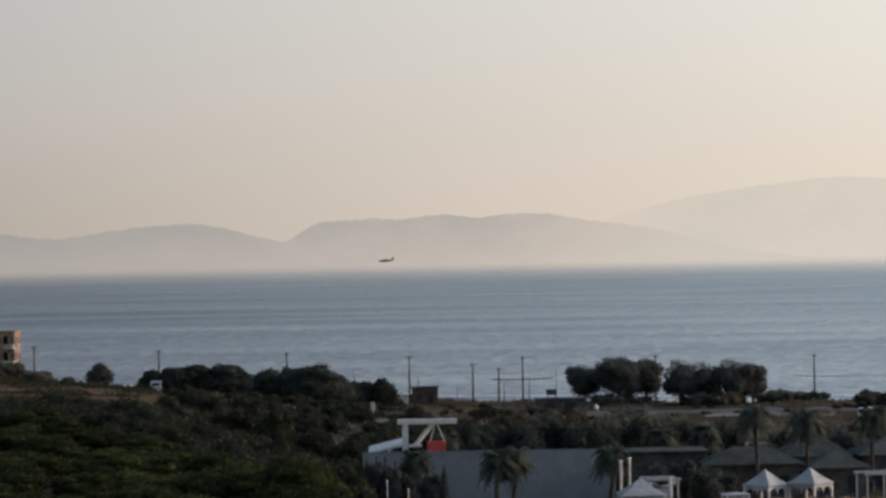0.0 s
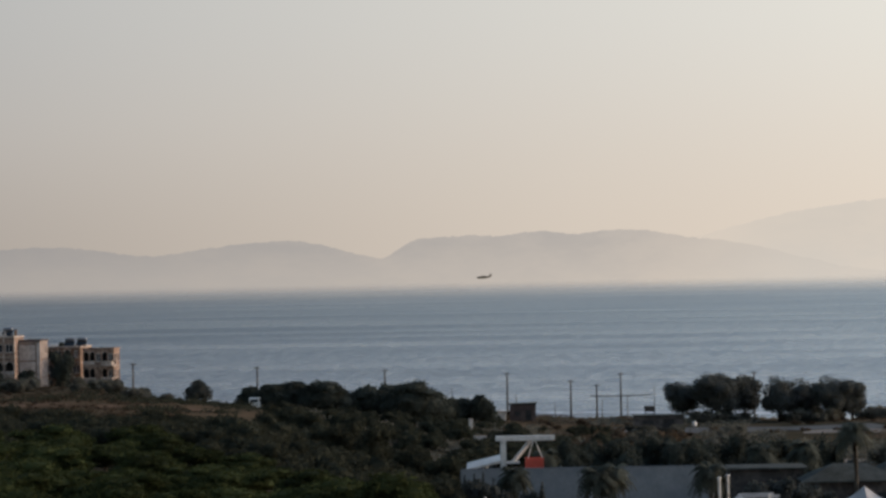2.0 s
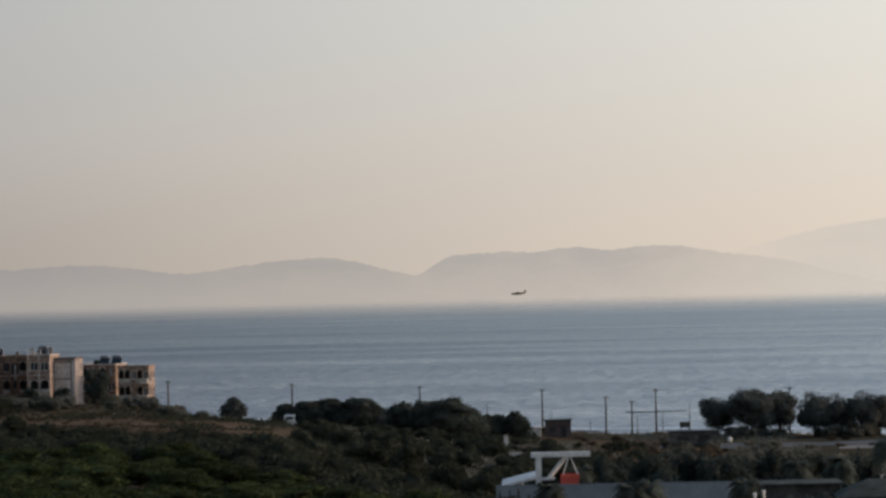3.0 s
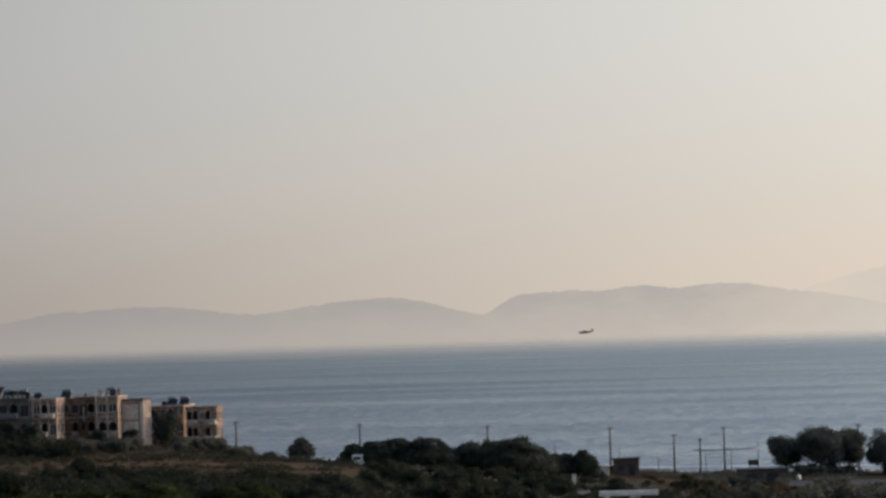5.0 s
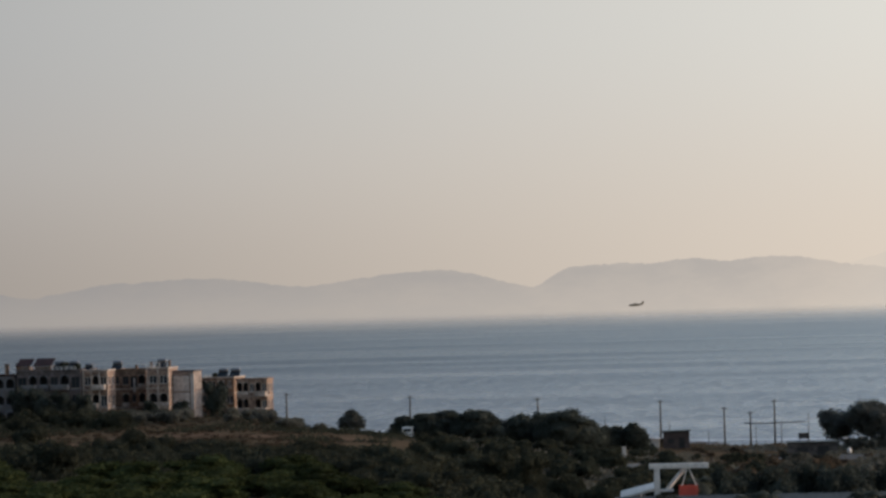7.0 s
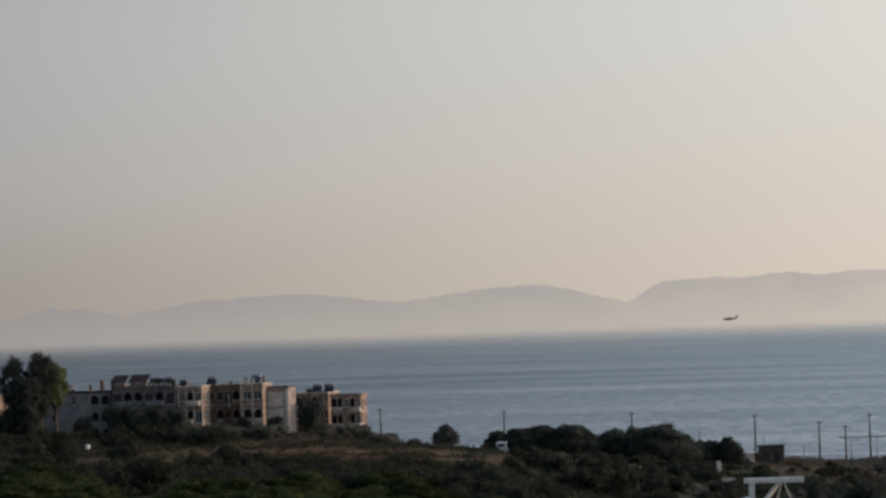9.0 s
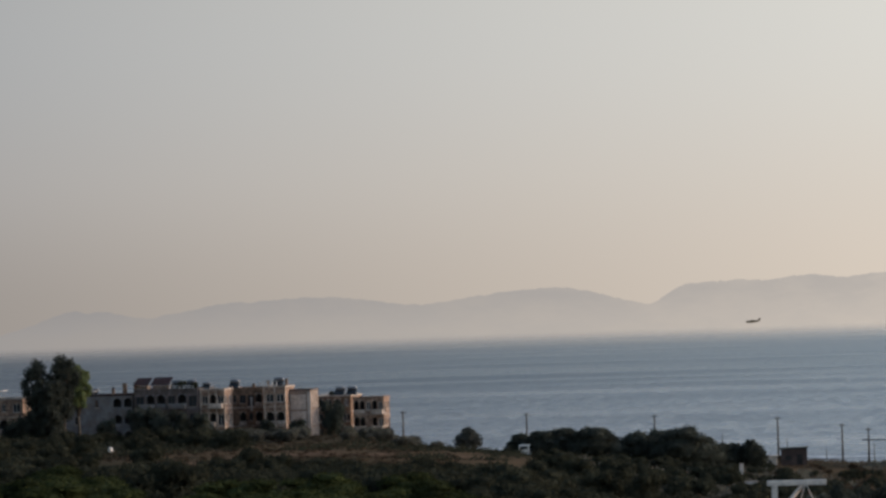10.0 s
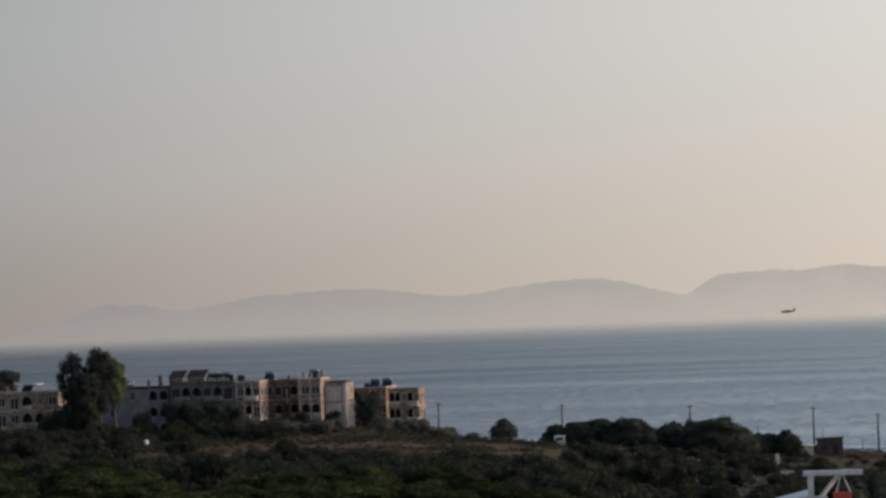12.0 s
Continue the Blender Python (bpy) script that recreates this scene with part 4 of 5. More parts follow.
H, h_w, h_h = apartment(-15.3, -13.38, 640, 8.8, 18.4, 11.0, WALL_TAN, "ochre apartment block with arches behind tall trees", kinds=("wdlwdwllw", "wwlwdwllw", "dwlwwdlnw"), side="nw", balcony=((1, 0.62, 0.72),))


def make_pavilion(owner, m, w, d, h, name_label):
    """A small roof house: four posts, a pitched tiled roof."""
    ob = empty("roof_pavilion", m, name_label, "pavilion", "pavilions on the roof")
    for x in (0.1, w - 0.3):
        for y in (0.1, d - 0.3):
            bm = bmesh.new()
            box(bm, x, y, -0.27, x + 0.2, y + 0.2, h, 0.02)
            part("post", bm, WALL_BROWN, ob)
    bm = bmesh.new()
    box(bm, 0.2, 0.5, -0.27, w - 0.2, d - 0.2, h - 0.1, 0.02)
    part("wall", bm, WALL_ROSE, ob)
    bm = bmesh.new()
    e = 0.18
    a = [bm.verts.new(p) for p in ((-e, -e, h), (w + e, -e, h), (w + e, d + e, h + 1.3), (-e, d + e, h + 1.3), (-e, -e, h + 0.14), (w + e, -e, h + 0.14), (w + e, d + e, h + 1.44), (-e, d + e, h + 1.44))]
    for q in ((0, 3, 2, 1), (4, 5, 6, 7), (0, 1, 5, 4), (1, 2, 6, 5), (2, 3, 7, 6), (3, 0, 4, 7)):
        bm.faces.new([a[i] for i in q])
    part("roof", bm, TILE, ob, "dark red tiled roof")
    return ob


def on_roof(block, x, y, h):
    return block.matrix_basis @ pose(x, y, h)


make_pavilion(F, on_roof(F, f_w * -0.035, 1.5, f_h + 0.25), 2.6, 2.6, 0.75, "small roof pavilion with a dark red roof")
make_pavilion(F, on_roof(F, f_w * 0.25, 1.2, f_h + 0.25), 3.3, 2.6, 0.8, "wider roof pavilion with a dark red roof")


def make_chimney(m, w, h):
    ob = empty("chimney", m, "square brown chimney on a flat roof", "chimney", "chimneys on the roofs")
    bm = bmesh.new()
    box(bm, -w / 2, -w / 2, -0.05, w / 2, w / 2, h, 0.03)
    part("stack", bm, WALL_BROWN, ob)
    bm = bmesh.new()
    box(bm, -w * 0.65, -w * 0.65, h + 0.003, w * 0.65, w * 0.65, h + 0.16, 0.03)
    part("cap", bm, WALL_GREY, ob)


for block, u, y, h, ch, w in ((G, 0.73, 2, g_h, 1.5, 0.5), (G, 0.87, 2, g_h, 2.3, 0.7), (G, 0.985, 3, g_h, 2.4, 0.7), (F, 0.90, 2, f_h, 1.4, 0.6), (C, 0.05, 2, c_h, 1.3, 0.45), (C, 0.95, 2, c_h, 1.5, 0.45), (D, 0.6, 3, d_h, 0.9, 0.5), (A2, 0.35, 3, a2_h, 0.8, 0.6), (H, 0.5, 3, h_h, 1.2, 0.6)):
    make_chimney(on_roof(block, {id(G): g_w, id(F): f_w, id(C): c_w, id(D): d_w, id(A2): a2_w, id(H): h_w}[id(block)] * u, y, h - 0.03), w, ch)


def make_solar_heater(m):
    """A roof-top water heater: a drum over a tilted panel on a frame."""
    ob = empty("solar_water_heater", m, "solar water heater with a drum on a flat roof", "water heater", "water heaters on the roofs")
    bm = bmesh.new()
    tube(bm, [(-0.75, 0.5, 1.25), (-0.65, 0.5, 1.25), (0.65, 0.5, 1.25), (0.75, 0.5, 1.25)], [0.18, 0.29, 0.29, 0.18], 14)
    part("drum", bm, METAL, ob, smooth=True)
    bm = bmesh.new()
    box(bm, -0.8, -0.7, -0.03, 0.8, 0.9, 0.05, 0.02, m=pose(0, 0, 0.62, 35))
    part("panel", bm, GLASS, ob, "dark glazed collector panel")
    for x in (-0.7, 0.7):
        bm = bmesh.new()
        tube(bm, [(x, 0.5, -0.02), (x, 0.5, 1.1)], [0.04, 0.04], 6)
        tube(bm, [(x, -0.6, -0.02), (x, -0.6, 0.25)], [0.04, 0.04], 6)
        tube(bm, [(x, -0.6, 0.05), (x, 0.5, 0.05)], [0.03, 0.03], 6)
        part("stand", bm, METAL, ob)


for block, w, h, xs in ((A2, a2_w, a2_h, (0.62, 0.94)), (F, f_w, f_h, (0.62, 0.83)), (C, c_w, c_h, (0.55,)), (D, d_w, d_h, (0.04,)), (H, h_w, h_h, (0.7,))):
    for k, u in enumerate(xs):
        make_solar_heater(on_roof(block, w * u, 2.0 + 0.7 * k, h - 0.03) @ Matrix.Scale(1.25, 4))



def make_antenna(m, h):
    """A thin roof aerial: mast, boom, short rods."""
    ob = empty("roof_antenna", m, "thin metal television aerial on a flat roof", "antenna", "aerials on the roofs")
    bm = bmesh.new()
    tube(bm, [(0, 0, -0.03), (0, 0, h)], [0.045, 0.035], 6)
    part("mast", bm, METAL, ob)
    bm = bmesh.new()
    tube(bm, [(-0.6, 0, h - 0.1), (0.6, 0, h - 0.1)], [0.03, 0.03], 6)
    boom = part("boom", bm, METAL, ob)
    for k in (-0.5, -0.2, 0.1, 0.4):
        bm = bmesh.new()
        tube(bm, [(k, -0.4, h - 0.06), (k, 0.4, h - 0.06)], [0.02, 0.02], 5)
        part("rod", bm, METAL, boom)


for block, u, y, top, h in ((F, f_w * 0.5, 3.0, f_h, 1.6), (F, f_w * 0.68, 4.0, f_h, 1.2), (E, e_w * 0.35, 2.5, e_h, 1.5), (D, d_w * 0.2, 2.0, d_h, 1.3), (D, d_w * 0.8, 3.0, d_h, 1.1), (C, c_w * 0.3, 2.4, c_h, 1.4), (C, c_w * 0.75, 1.6, c_h, 1.1), (B, b_w * 0.4, 2.0, b_h, 0.9), (A2, a2_w * 0.8, 2.0, a2_h, 1.8), (G, g_w * 0.5, 2.0, g_h, 1.3)):
    make_antenna(on_roof(block, u, y, top - 0.03), h)
for block, u, top in ((E, e_w * 0.06, e_h), (G, g_w * 0.48, g_h)):
    make_solar_heater(on_roof(block, u, 2.6, top - 0.03))

# a roof-top shrub tub cluster on the set-back block
for block, u, top, s in ((A2, a2_w * 0.42, a2_h, 0.9), (F, f_w * 0.72, f_h, 1.5), (F, f_w * 0.92, f_h, 1.2)):
    pot_bush = make_bush("roof_bush", "dark potted bush on the flat roof", "bush", LEAF_SCRUB, 900 + int(u * 100), [(0, 0, 0.75, 0.55, 0.5, 0.5), (0.3, 0.1, 0.9, 0.35, 0.35, 0.35)], 260, 0.12, "potted bushes on the roof")
    pot_bush.matrix_basis = on_roof(block, u, 1.2, top - 0.1) @ Matrix.Scale(s, 4)



def make_canopy(m, w, dep, h, label):
    """A flat awning on four posts over a roof terrace."""
    ob = empty("roof_canopy", m, label, "canopy", "canopies on the roofs")
    for x in (0.1, w - 0.3):
        for y in (0.1, dep - 0.2):
            bm = bmesh.new()
            tube(bm, [(x, y, 0), (x, y, h)], [0.06, 0.05], 8)
            part("post", bm, METAL, ob)
    bm = bmesh.new()
    box(bm, -0.2, -0.2, h, w + 0.2, dep + 0.2, h + 0.15, 0.03)
    part("awning", bm, WHITE, ob)


def make_railing(m, w, h, label):
    """A white terrace railing: posts, a top rail and a lower rail."""
    ob = empty("roof_railing", m, label, "railing", "railings on the roofs")
    n = max(2, round(w / 0.9))
    for k in range(n + 1):
        bm = bmesh.new()
        box(bm, w * k / n - 0.06, -0.06, 0, w * k / n + 0.06, 0.06, h, 0.01)
        part("post", bm, WHITE, ob)
    for z in (h * 0.5, h + 0.003):
        bm = bmesh.new()
        box(bm, -0.1, -0.05, z, w + 0.1, 0.05, z + 0.1, 0.01)
        part("rail", bm, WHITE, ob)


make_canopy(on_roof(H, h_w * 0.62, 1.0, h_h - 0.03), 4.1, 3.0, 1.6, "flat white canopy on posts over a roof terrace")
make_canopy(on_roof(G, g_w * 0.34, 2.0, g_h - 0.03), 2.6, 2.4, 0.9, "low white canopy on a flat roof")
make_railing(on_roof(C, -0.5, 0.9, c_h - 0.03), 2.7, 1.15, "white railing round a small roof terrace")
make_railing(on_roof(A2, a2_w * 0.02, 0.7, a2_h - 0.03), 2.2, 0.7, "low white railing on a flat roof")
make_railing(on_roof(F, f_w * 0.55, 0.6, f_h - 0.03), 4.6, 0.8, "low white railing before the water heaters")

# ---- the shore: poles, cables, huts, track ----


def make_pole(az, d, top, arm=True, foot=None, thick=0.175):
    x, y, z = spot(az, d)
    h = top - z
    ob = empty("utility_pole", pose(x, y, z, 0, 0, 10), "weathered wooden utility pole near the beach" if arm else "thin grey post near the beach", "utility pole", "poles along the shore")
    bm = bmesh.new()
    tube(bm, [(0, 0, -0.5), (0, 0, h * 0.5), (0, 0, h)], [thick * 1.2, thick, thick * 0.75], 8)
    part("shaft", bm, WOOD, ob, smooth=True)
    if arm:
        bm = bmesh.new()
        box(bm, -0.6, -0.08, h - 0.42, 0.6, 0.08, h - 0.28, 0.015, m=pose(0, -thick, 0))
        arm_ob = part("crossarm", bm, WOOD, ob)
        for k in (-0.5, 0.5):
            bm = bmesh.new()
            tube(bm, [(k, -thick, h - 0.28), (k, -thick, h - 0.2), (k, -thick, h - 0.12), (k, -thick, h - 0.06)], [0.03, 0.06, 0.06, 0.03], 8)
            part("insulator", bm, METAL, arm_ob)
    return (x, y, top - 0.3)


POLES = [(-6.96, 655, 13.3), (-4.86, 650, 12.3), (-2.69, 646, 11.4), (-0.61, 644, 10.4), (0.47, 640, 8.95), (0.91, 640, 8.0), (1.32, 640, 10.15), (3.58, 640, 10.0), (6.26, 636, 9.9)]
tops = [make_pole(*p) for p in POLES]
for az, d, top in ((-0.46, 640, 6.5), (1.43, 638, 6.2), (1.89, 640, 7.7), (-1.55, 620, 8.6), (1.0, 655, 4.6), (0.2, 650, 4.2)):
    make_pole(az, d, top, False, thick=0.08)


def make_cable(a, b, sag, r=0.018):
    bm = bmesh.new()
    n = 12
    tube(bm, [Vector(a).lerp(Vector(b), k / n) - Vector((0, 0, sag * 4 * (k / n) * (1 - k / n))) for k in range(n + 1)], [r] * (n + 1), 5)
    tagged(mesh_object("cable", bm, RUBBER), "thin dark overhead cable between two poles", "cable", "cables along the shore")


for a, b in zip(tops, tops[1:]):
    make_cable(a, b, 0.012 * (Vector(a) - Vector(b)).length)
# the thick low bundle between the pole pair
p, q = spot(0.80, 640, 5.75), spot(1.84, 640, 5.85)
make_cable(p, q, 0.12, 0.11)
make_cable(spot(5.9, 640, 5.6), spot(8.2, 640, 5.8), 0.3, 0.05)


def make_hut(name, label, az, d, w, dep, h, wall, roof, tilt, base=None, yaw=0):
    x, y, z = spot(az, d)
    z = z if base is None else base
    ob = empty(name, pose(x - w / 2, y, z, 0, 0, yaw), label, "hut")
    holes = [(w * 0.18, 0.9, w * 0.4, 1.75), (w * 0.6, 0.05, w * 0.82, 1.95)] if h > 1.9 else [(w * 0.3, 0.5, w * 0.55, 1.1)]
    bm = bmesh.new()
    facade(bm, Matrix.Identity(4), w, h, holes, 0.15)
    facade(bm, pose(w, 0, 0, 0, 0, 90), dep, h, [])
    facade(bm, pose(0, dep, 0, 0, 0, -90), dep, h, [])
    facade(bm, pose(w, dep, 0, 0, 0, 180), w, h, [])
    part("wall", bm, wall, ob)
    for i, (a, b, c, e) in enumerate(holes):
        bm = bmesh.new()
        box(bm, a, 0.1, b, c, 0.14, e)
        part("window" if i == 0 else "door", bm, DARK, ob)
    bm = bmesh.new()
    box(bm, -0.25, -0.3, 0, w + 0.25, dep + 0.25, 0.16, 0.03, m=pose(0, 0, h + 0.01, 0, tilt))
    part("roof", bm, roof, ob)
    return ob


make_hut("beach_hut", "dark brick beach hut with a flat sloping roof", -0.35, 606, 4.7, 3.6, 2.9, BRICK, ROOF_GREY, -1.5, base=2.9)
make_hut("white_hut", "small white plastered hut beside the grove", -0.74, 598, 2.0, 2.4, 1.8, WALL_PALE, WALL_PALE, 0, base=3.15)
make_hut("low_shed", "long low dark shed behind the beach", 1.95, 585, 8.6, 3.2, 2.5, WALL_DARK, ROOF_GREY, 0)
# a dark notice board on two legs
x, y, z = spot(1.80, 636)
ob = empty("notice_board", pose(x, y, z), "dark blank notice board on two legs", "sign")
bm = bmesh.new()
box(bm, -0.95, -0.06, 1.3, 0.95, 0.06, 2.4, 0.02)
part("board", bm, WOOD, ob)
for k in (-0.7, 0.7):
    bm = bmesh.new()
    tube(bm, [(k, 0.1, -0.3), (k, 0.1, 2.3)], [0.06, 0.05], 6)
    part("leg", bm, WOOD, ob)


def strip(name, label, category, mat, az0, az1, d0, wide, wave, lift, seed):
    """A band along the shore with uneven edges, a little above the ground."""
    verts, faces, n = [], [], 160
    for i in range(n + 1):
        az = az0 + (az1 - az0) * i / n
        d = d0(az) + wave * noise.noise((az * 0.9, seed, 0))
        w = wide * (0.75 + 0.6 * noise.noise((az * 2.1, seed, 3)))
        for dd in (d - w / 2, d, d + w / 2):
            x, y, z = spot(az, dd)
            verts.append((x, y, max(z, 0.02) + lift))
    for i in range(n):
        for k in range(2):
            faces.append((3 * i + k, 3 * i + 3 + k, 3 * i + 4 + k, 3 * i + 1 + k))
    tagged(from_arrays(name, verts, faces, mat), label, category, kind="structure")


strip("road", "worn pale coastal road behind the trees", "road", ROAD, 1.2, 12, lambda a: 586, 20, 3, 0.06, 1.0)
strip("path_1", "pale bare dirt strip on the flat", "path", DIRT, 4.4, 6.6, lambda a: 570, 12, 4, 0.08, 2.0)
strip("path_2", "brown bare patch of the dry field", "path", FIELD, -11.7, -10.2, lambda a: 512, 26, 5, 0.10, 4.0)
strip("path_4", "pale brown strip of the dry field", "path", FIELD, -10.0, -5.4, lambda a: 534, 13, 6, 0.10, 5.0)
strip("path_3", "pale bare earth near the resort", "path", DIRT, 4.5, 5.9, lambda a: 474, 18, 4, 0.08, 6.0)
strip("surf", "thin broken line of white surf on the beach", "surf", FOAM, -9, 11, lambda a: shore(a) + 10, 8.0, 7, 0.05, 8.0)

# ---- the resort: screen wall, gantry, tents, roofs ----


def between(az0, az1, d):
    a, b = Vector(spot(az0, d, 0)), Vector(spot(az1, d, 0))
    return a, (b - a).length, math.degrees(math.atan2(b.y - a.y, b.x - a.x))


a, w, yaw = between(-1.42, 2.86, 370)
wall_ob = empty("grey_wall", pose(a.x, a.y, 2.7, 0, 0, yaw), "tall smooth blue-grey sheet wall of the resort", "wall")
H_WALL = 6.25
n = 9
for i in range(n):
    bm = bmesh.new()
    box(bm, w * i / n + 0.012, 0, 0, w * (i + 1) / n - 0.012, 0.12, H_WALL, 0.01)
    part("panel", bm, SCREEN, wall_ob)
bm = bmesh.new()
box(bm, -0.05, -0.05, H_WALL + 0.003, w + 0.05, 0.2, H_WALL + 0.1, 0.02)
part("coping", bm, METAL, wall_ob)
for i in range(n + 1):
    bm = bmesh.new()
    box(bm, w * i / n - 0.1, 0.125, -0.3, w * i / n + 0.1, 0.4, H_WALL - 0.1, 0.02)
    part("post", bm, METAL, wall_ob)

x, y, _ = spot(-0.81, 396)
top_z = 11.25
gz = ground_z(-0.4, 396)
gantry = empty("white_gantry", pose(x, y, gz, 0, 0, 2), "white steel gantry with a braced arm beside the grey wall", "gantry")
TOP = top_z - gz
bm = bmesh.new()
box(bm, -0.1, -0.35, TOP - 0.62, 6.75, 0.35, TOP, 0.05)
beam = part("beam", bm, WHITE, gantry)
bm = bmesh.new()
box(bm, 6.753, -0.37, TOP - 0.64, 6.85, 0.37, TOP + 0.02, 0.02)
part("end_plate", bm, WHITE, beam)
bm = bmesh.new()
box(bm, 0.42, -0.3, -0.3, 1.12, 0.3, TOP - 0.623, 0.04)
part("post", bm, WHITE, gantry)
bm = bmesh.new()
tube(bm, [(1.9, 0, TOP - 3.15), (4.1, 0, TOP - 0.5)], [0.26, 0.26], 4)
part("brace", bm, WHITE, gantry)
bm = bmesh.new()
box(bm, 1.123, -0.25, TOP - 3.3, 2.7, 0.25, TOP - 3.0, 0.03)
part("lower_beam", bm, WHITE, gantry)

x, y, _ = spot(-0.17, 395.6)
ob = empty("red_gondola", pose(x, y, 7.4, 0, 0, 2), "red slatted gondola hung from the gantry on two straps", "gondola")
for k in range(4):
    bm = bmesh.new()
    box(bm, -1.0, -0.55, 0.06 + k * 0.31, 1.0, -0.5, 0.33 + k * 0.31, 0.02)
    part("slat", bm, RED, ob)
    bm = bmesh.new()
    box(bm, -1.0, 0.5, 0.06 + k * 0.31, 1.0, 0.55, 0.33 + k * 0.31, 0.02)
    part("slat", bm, RED, ob)
bm = bmesh.new()
box(bm, -1.05, -0.6, 0, 1.05, 0.6, 0.055, 0.02)
part("floor", bm, WOOD, ob)
for k in (-1.03, 1.03):
    bm = bmesh.new()
    box(bm, k - 0.03, -0.6, 0.06, k + 0.03, 0.6, 1.25, 0.02)
    part("end_board", bm, RED, ob)
for a_x, b_x in ((-0.75, -0.12), (0.95, 0.12)):
    bm = bmesh.new()
    tube(bm, [(a_x, 0, 1.2), (b_x, 0, 11.25 - 7.4 - 0.6)], [0.075, 0.075], 6)
    part("strap", bm, WHITE, ob)

# the pale sloping deck roof beside the gantry
x, y, _ = spot(-1.30, 397)
ob = empty("deck_roof", pose(x, y, 0), "pale sloping deck roof on posts beside the gantry", "roof")
bm = bmesh.new()
vs = [bm.verts.new(p) for p in ((-0.2, 0, 7.35), (4.4, 0, 8.45), (4.4, 5, 8.9), (-0.2, 5, 7.8), (-0.2, 0, 7.15), (4.4, 0, 8.1), (4.4, 5, 8.6), (-0.2, 5, 7.5))]
for q4 in ((0, 1, 2, 3), (7, 6, 5, 4), (4, 5, 1, 0), (5, 6, 2, 1), (6, 7, 3, 2), (7, 4, 0, 3)):
    bm.faces.new([vs[i] for i in q4])
part("roof_sheet", bm, WHITE, ob)
for k in (0.2, 2.2, 4.1):
    for yy in (0.3, 4.6):
        bm = bmesh.new()
        tube(bm, [(k, yy, ground_z(-1.0, 398) - 0.4), (k, yy, 7.2 + 0.2 * k + 0.06 * yy)], [0.09, 0.08], 7)
        part("post", bm, WHITE, ob)


def make_gazebo(az, d, w, eave, peak, label, yaw=20, arches=True):
    """A white garden tent: four posts, curtained arches, a valance and a pyramid roof."""
    x, y, z = spot(az, d)
    ob = empty("gazebo", pose(x, y, z, 0, 0, yaw), label, "gazebo", "white garden tents")
    h = w / 2
    for sx in (-1, 1):
        for sy in (-1, 1):
            bm = bmesh.new()
            box(bm, sx * h - 0.11, sy * h - 0.11, -0.2, sx * h + 0.11, sy * h + 0.11, eave, 0.02)
            part("post", bm, WHITE, ob)
    for k in range(4):
        m = pose(0, 0, 0, 0, 0, 90 * k) @ pose(-h, -h, 0)
        bm = bmesh.new()
        box(bm, 0.112, -0.05, eave - 0.32, w - 0.112, 0.05, eave, 0.02, m=m)
        if arches:
            for j in range(2):
                a0, a1 = 0.112 + j * (w - 0.22) / 2, 0.112 + (j + 1) * (w - 0.22) / 2
                r = (a1 - a0) / 2
                arch_ring(bm, m, a0, a1, eave - 0.32 - r, eave - 0.32, -0.03, 0.03)
        part("valance", bm, WHITE_CLOTH, ob)
        bm = bmesh.new()
        box(bm, 0.112, -0.03, 0.0, w - 0.112, 0.03, 1.0, 0.02, m=m)
        part("skirt", bm, WHITE_CLOTH, ob)
    bm = bmesh.new()
    e = h + 0.25
    ring0 = [(-e, -e, eave + 0.01), (e, -e, eave + 0.01), (e, e, eave + 0.01), (-e, e, eave + 0.01)]
    ring1 = [(q[0] * 0.5, q[1] * 0.5, eave + (peak - eave) * 0.42) for q in ring0]
    r0, r1 = [bm.verts.new(q) for q in ring0], [bm.verts.new(q) for q in ring1]
    tip = bm.verts.new((0, 0, peak))
    for k in range(4):
        bm.faces.new((r0[k], r0[(k + 1) % 4], r1[(k + 1) % 4], r1[k]))
        bm.faces.new((r1[k], r1[(k + 1) % 4], tip))
    bm.faces.new(r0[::-1])
    part("canopy", bm, WHITE_CLOTH, ob)


make_gazebo(5.40, 345, 3.0, 3.35, 4.95, "white canvas garden tent with arched sides and peaked roof", 50)
make_gazebo(6.16, 346, 3.1, 3.55, 5.15, "larger white garden tent with a peaked canvas roof", 50)
make_gazebo(4.90, 341, 2.2, 2.75, 2.95, "small flat-topped white kiosk between the tents", 8, False)


def make_pergola(az, d, w, dep, h, label, yaw, bays, roof=True, mat=WHITE, half=0.13):
    x, y, z = spot(az, d)
    ob = empty("pergola", pose(x, y, z, 0, 0, yaw), label, "pergola")
    for k in range(bays + 1):
        for yy in (0.0, dep):
            bm = bmesh.new()
            box(bm, w * k / bays - half, yy - half, -0.3, w * k / bays + half, yy + half, h, 0.02)
            part("post", bm, mat, ob)
    for yy in (0.0, dep):
        bm = bmesh.new()
        box(bm, -0.3, yy - 0.12, h + 0.003, w + 0.3, yy + 0.12, h + 0.28, 0.02)
        part("beam", bm, mat, ob)
    if roof:
        for k in range(int(w / 0.8) + 1):
            bm = bmesh.new()
            box(bm, k * 0.8 - 0.06, -0.35, h + 0.283, k * 0.8 + 0.06, dep + 0.35, h + 0.42, 0.01)
            part("rafter", bm, mat, ob)
    return ob


make_pergola(7.12, 349, 9.0, 3.0, 4.1, "long off-white pergola along the resort terrace", 14, 3, False, WHITE_CLOTH, 0.08)
make_pergola(3.42, 344, 3.1, 3.0, 3.75, "cream terrace frame with canvas beside the grey wall", 8, 1, False, WHITE_CLOTH, 0.1)
